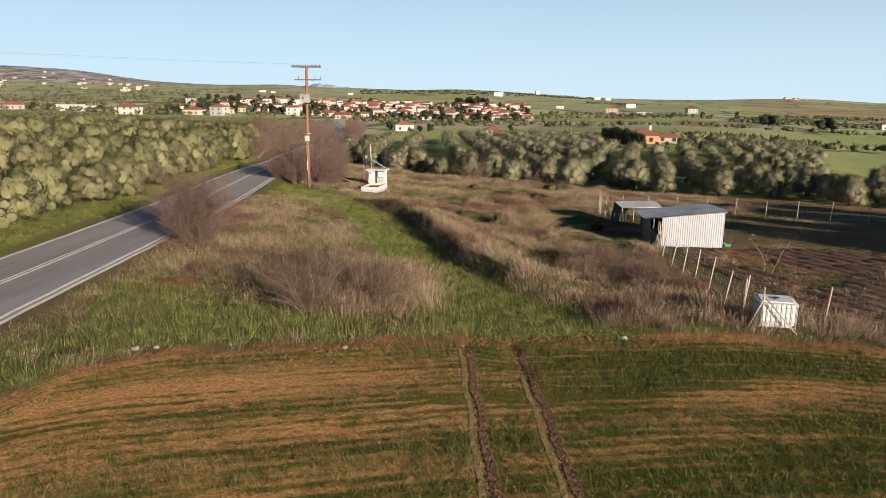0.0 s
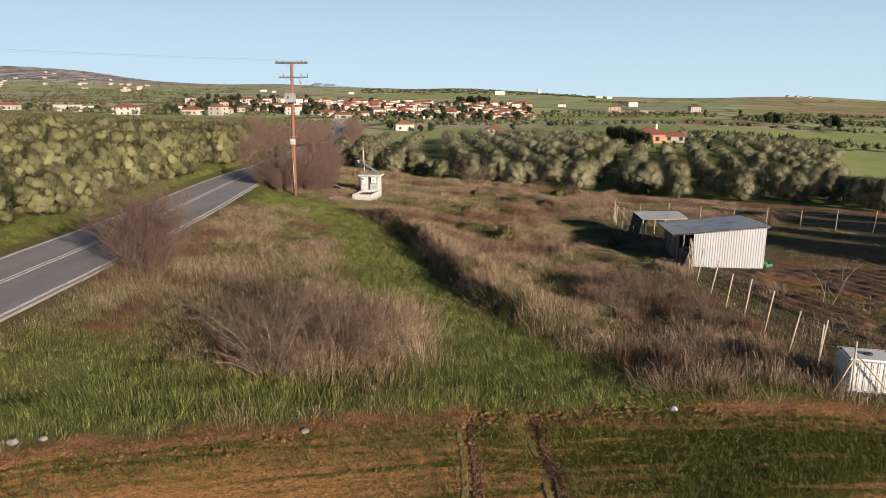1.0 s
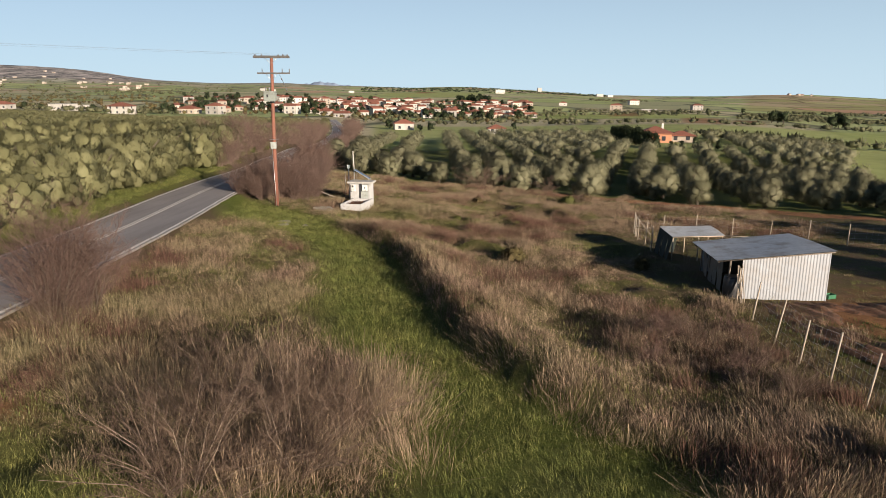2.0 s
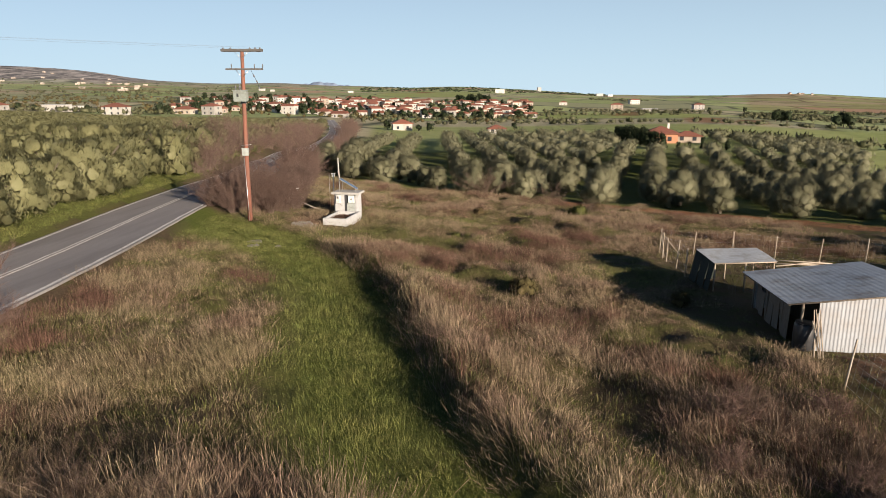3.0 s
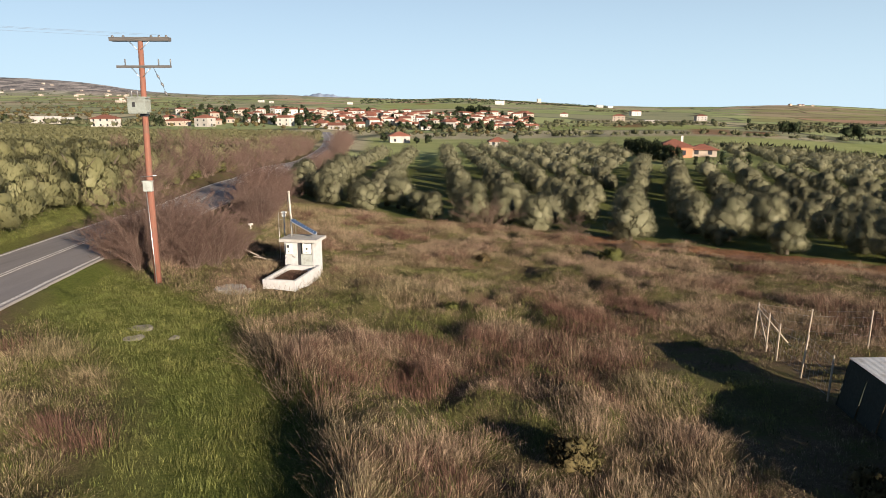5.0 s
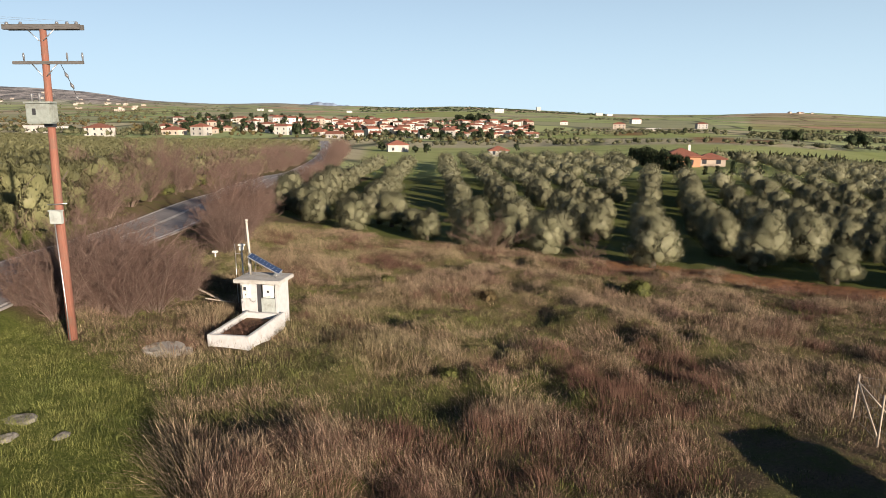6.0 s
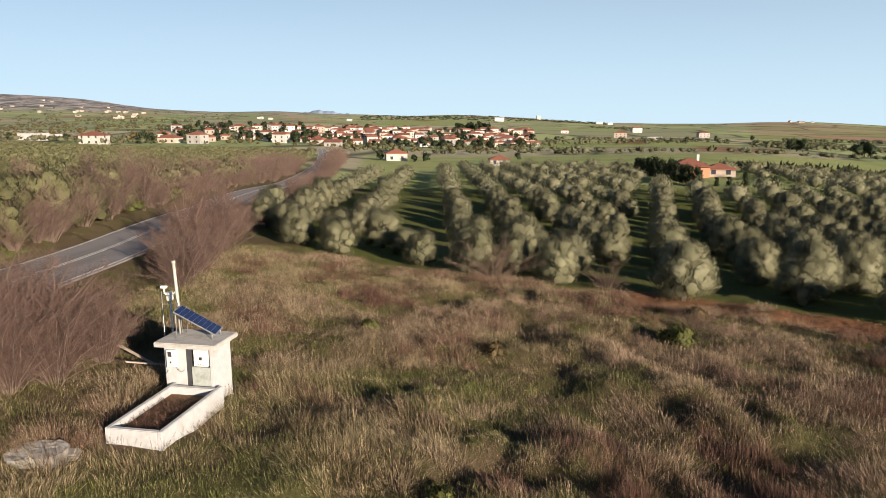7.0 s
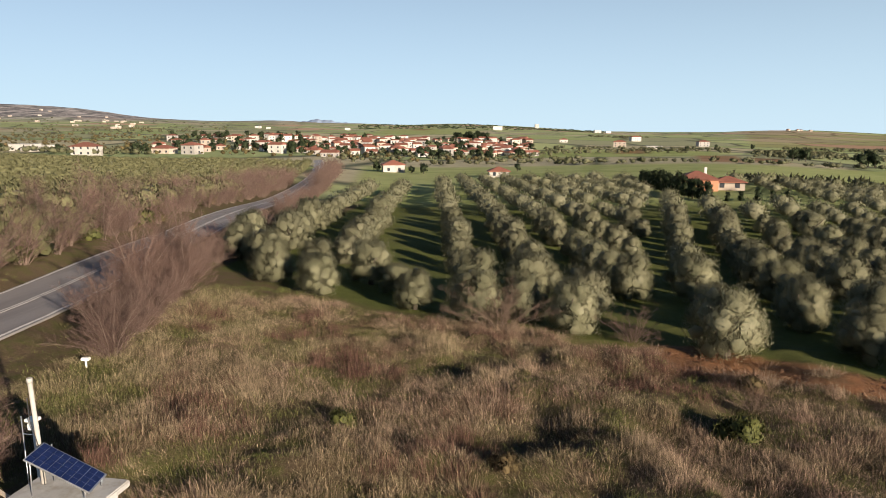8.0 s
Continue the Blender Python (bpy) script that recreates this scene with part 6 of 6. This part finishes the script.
# ---- the far village ----
def house(name, x, y, w, d, h, turn, wall, roof, label, group="", storeys=1, chimney=False):
    k = thing(name, pose(x, y, gz(x, y) - 0.3, 0, 0, turn), label, "house", group)
    part("wall", boxed(-w / 2, w / 2, -d / 2, d / 2, -1.5, h), wall, k)
    if roof == "flat":
        part("roof", boxed(-w / 2 - 0.3, w / 2 + 0.3, -d / 2 - 0.3, d / 2 + 0.3, h, h + 0.3), "whitewash", k)
    else:
        bm = bmesh.new()
        o, rise = 0.55, 0.24 * min(w, d)
        ridge = (w - d) / 2 if roof == "hip" else w / 2 + 0.3
        ridge = max(ridge, 0.3)
        c = [bm.verts.new(p) for p in ((-w / 2 - o, -d / 2 - o, h), (w / 2 + o, -d / 2 - o, h), (w / 2 + o, d / 2 + o, h), (-w / 2 - o, d / 2 + o, h))]
        e = [bm.verts.new(p) for p in ((-w / 2 - o, -d / 2 - o, h + 0.18), (w / 2 + o, -d / 2 - o, h + 0.18), (w / 2 + o, d / 2 + o, h + 0.18), (-w / 2 - o, d / 2 + o, h + 0.18))]
        r = [bm.verts.new((-ridge, 0, h + rise)), bm.verts.new((ridge, 0, h + rise))]
        bm.faces.new(c[::-1])
        for i in range(4):
            bm.faces.new((c[i], c[(i + 1) % 4], e[(i + 1) % 4], e[i]))
        bm.faces.new((e[0], e[1], r[1], r[0]))
        bm.faces.new((e[2], e[3], r[0], r[1]))
        bm.faces.new((e[1], e[2], r[1]))
        bm.faces.new((e[3], e[0], r[0]))
        part("roof", bm, "roof_tile", k)
    if chimney:
        part("chimney", boxed(w * 0.2, w * 0.2 + 0.6, 0.2, 0.8, h, h + 0.34 * min(w, d)), "wall_white", k)
    for s in range(storeys):
        z = 1.0 + s * 2.9
        n = max(2, int(w / 4))
        for i in range(n):
            u = -w / 2 + w * (i + 0.5) / n
            part("window", boxed(u - 0.55, u + 0.55, -d / 2 - 0.05, -d / 2 + 0.05, z, z + 1.3), "window_glass", k)
        part("window", boxed(w / 2 - 0.05, w / 2 + 0.05, -0.6, 0.6, z, z + 1.3), "window_glass", k)
    return k


def spot(px, d):
    """A place by its bearing, given as on a plate 1568 wide, and its depth."""
    return (px - 799) / 1219 * d, d


def build_village():
    r = random.Random(4)
    house("farm_house", 60.5, 222, 9.0, 8.5, 3.0, -12, "wall_orange", "hip", "orange-walled single-storey house with red tiled roof among trees", chimney=True)
    k = house("farm_shed", 68.6, 223, 7, 6, 2.2, -12, "wall_cream", "hip", "low cream outbuilding with red tiled roof beside the orange house")
    x, y = spot(714, 345)
    house("white_house", x, y, 9, 8, 3.4, 10, "wall_white", "hip", "white single-storey house with red tiled roof past the grove")
    x, y = spot(870, 300)
    house("low_house", x, y, 7, 7, 2.4, 0, "wall_white", "hip", "small house with red tiled roof behind the olive trees")
    house("villa", -204, 440, 13, 10, 5.2, -8, "wall_white", "hip", "white two-storey villa with red tiled roof", storeys=2)
    for px, d, w, h, wall, roof, st in ((132, 470, 15, 4.4, "wall_white", "flat", 1), (160, 500, 8, 3.2, "wall_white", "flat", 1), (28, 470, 12, 3.4, "wall_white", "hip", 1), (348, 500, 13, 3.6, "wall_cream", "hip", 1), (393, 490, 10, 6.0, "wall_white", "hip", 2), (878, 2600, 34, 14, "wall_white", "flat", 2), (945, 3300, 18, 22, "wall_white", "flat", 2), (622, 2100, 16, 6, "wall_white", "flat", 1), (1105, 1150, 16, 7, "wall_white", "hip", 2), (1075, 850, 14, 6, "wall_cream", "hip", 2), (1212, 900, 13, 6, "wall_white", "hip", 2), (1130, 800, 16, 3, "wall_white", "flat", 1), (985, 1000, 10, 4, "wall_white", "hip", 1), (1556, 560, 14, 4.5, "wall_white", "hip", 1), (470, 2000, 16, 6, "wall_white", "flat", 1), (488, 1900, 12, 5, "wall_white", "flat", 1), (1048, 2600, 26, 9, "wall_white", "flat", 1), (1066, 2650, 20, 8, "wall_white", "flat", 1)):
        x, y = spot(px, d)
        house("distant_house", x, y, w, 9, h, r.uniform(-20, 20), wall, roof, "distant %s house with %s roof in the valley" % ("cream" if "cream" in wall else "white", "red tiled" if roof == "hip" else "flat white"), "distant houses", st)
    done = []
    tries = 0
    while len(done) < 185 and tries < 6000:
        tries += 1
        if len(done) < 48:
            px, d = r.uniform(318, 620), r.uniform(520, 900)
        else:
            px, d = r.uniform(600, 930), r.uniform(600, 960)
        x, y = spot(px, d)
        if any(math.hypot(x - a, y - b) < 11.5 for a, b in done):
            continue
        done.append((x, y))
        st = r.choice((1, 1, 2))
        wall = r.choice(("wall_white", "wall_white", "wall_cream"))
        house("village_house", x, y, r.uniform(7, 11), r.uniform(6.5, 8.5), 3.1 * st + 0.2, r.uniform(-35, 35), wall, r.choice(("hip", "hip", "gable")), "distant village house with %s walls and red tiled roof" % ("white" if wall == "wall_white" else "cream"), "village houses", st)
    for i in range(26):
        x, y = spot(r.uniform(5, 300), r.uniform(1500, 3300))
        house("hillside_house", x, y, r.uniform(9, 14), 9, r.uniform(4, 6), r.uniform(-30, 30), "wall_cream", "flat", "pale house scattered on the far hillside", "hillside houses")
    for i in range(4):
        x, y = spot(1370 + i * 11 + 5 * (i % 2), 2400 + 60 * (i % 3))
        house("hilltop_house", x, y, r.uniform(8, 13), 9, r.uniform(3, 4.5), r.uniform(-30, 30), "wall_cream", "hip", "cream house with red tiled roof on the far hilltop", "hilltop houses")


def plant_far():
    crowns = [crown_mesh("crown", "dark_leaf", 420, 2.6, 7.0, 1.0, 1.5, 12, 0.9, 0.5) for _ in range(2)]
    kinds = [make_tree("dark_tree", "bark", c, 4.0, 0.25, 4, 1.6, "dark evergreen tree among the village houses", "dark trees") for c in crowns]
    spots = []
    for px, d, s in ((1336, 520, 1.2), (1346, 522, 1.3), (1356, 518, 1.25), (1436, 470, 1.3), (1448, 476, 1.4), (1458, 472, 1.2), (222, 455, 0.9), (235, 460, 1.0), (305, 480, 1.1), (318, 485, 1.0), (150, 475, 0.7), (185, 470, 0.8), (65, 470, 0.8), (95, 465, 0.7), (760, 330, 0.6), (742, 335, 0.5), (690, 345, 0.7), (1230, 780, 0.7), (1290, 800, 0.8), (900, 350, 0.5), (1180, 700, 0.8)):
        spots.append((*spot(px, d), s))
    for k in range(200):
        px = rng.uniform(480, 580) if k < 22 else rng.uniform(330, 940)
        d = rng.uniform(560, 640) if k < 22 else rng.uniform(540, 1000)
        spots.append((*spot(px, d), rng.uniform(0.7, 1.2)))
    for k in range(22):
        spots.append((*spot(rng.uniform(798, 860), rng.uniform(1000, 1060)), rng.uniform(1.2, 1.8)))
    place_all(kinds, spots)
    crown = crown_mesh("crown", "dark_leaf", 900, 1.0, 5.0, 0.3, 0.75, 14, 0.5, 0.2)
    cypress = make_tree("hedge_tree", "bark", crown, 3.2, 0.12, 3, 0.5, "dark green hedge tree beside the orange house", "garden hedge")
    place_all([cypress], [(51.2 + rng.uniform(-0.6, 0.6), 190 + 2.9 * k, rng.uniform(0.7, 1.05)) for k in range(17)] + [(52.5 + 3.0 * k, 190.5 + rng.uniform(-1, 1), rng.uniform(0.45, 0.65)) for k in range(6)])
    # olive rows and hedges in the valley
    far = []
    for px0, px1, d0, d1, n in ((960, 1568, 420, 432, 70), (1280, 1568, 560, 640, 160), (1290, 1420, 640, 700, 120), (620, 1000, 440, 520, 80), (950, 1250, 650, 760, 120), (1030, 1130, 1400, 1500, 60), (0, 330, 800, 1300, 80), (560, 960, 560, 640, 90), (1190, 1568, 236, 246, 60), (0, 330, 440, 520, 90), (1340, 1568, 800, 840, 80)):
        for _ in range(n):
            row = rng.integers(0, 4) / 3
            px = rng.uniform(px0, px1)
            d = d0 + (d1 - d0) * row + rng.uniform(-5, 5)
            far.append((*spot(px, d), rng.uniform(0.5, 1.0) * (1 + d / 2500)))
    for _ in range(120):
        px = rng.uniform(-20, 420)
        d = rng.choice((1250, 1500, 1750, 2050, 2400, 2900)) * rng.uniform(0.97, 1.03)
        far.append((*spot(px, d), rng.uniform(1.0, 2.0)))
    far_trees("valley_trees", far, "valley_leaf", 30, 2.6, 3.6, "distant rows of olive trees and hedges in the valley", 0.5)
    belt = []
    for _ in range(420):
        belt.append((*spot(rng.uniform(0, 940), rng.uniform(455, 950)), rng.uniform(0.6, 1.5)))
    far_trees("village_gardens", belt, "dry_leaf", 30, 2.0, 3.4, "brown and olive garden trees and shrubs among the village houses", 0.42)
    ridge = []
    for _ in range(700):
        px, d = rng.uniform(640, 1060), rng.uniform(2700, 3900)
        ridge.append((*spot(px, d), rng.uniform(1.2, 2.6)))
    far_trees("ridge_woods", ridge, "dark_leaf", 6, 4.0, 2.2, "dark woods on the far ridge", 0.5)


def build_mountain():
    verts, faces = [], []
    n = 60
    for i in range(n + 1):
        px = 505 + 130 * i / n
        x, y = spot(px, 4700)
        k = i / n
        h = 48 + 27 * math.exp(-((k - 0.5) / 0.26) ** 2) + 3 * math.sin(k * 31) + 2 * math.sin(k * 67)
        verts += [(x, y + 120, -60), (x, y, h), (x, y - 160, -60)]
    for i in range(n):
        a = i * 3
        faces += [(a, a + 1, a + 4, a + 3), (a + 1, a + 2, a + 5, a + 4)]
    tagged(new("backdrop_mountain", sheet("backdrop_mountain", verts, faces, "hazed_rock")), "hazy blue mountain ridge on the horizon", "mountain", kind="structure")


build_village()
plant_far()
build_mountain()
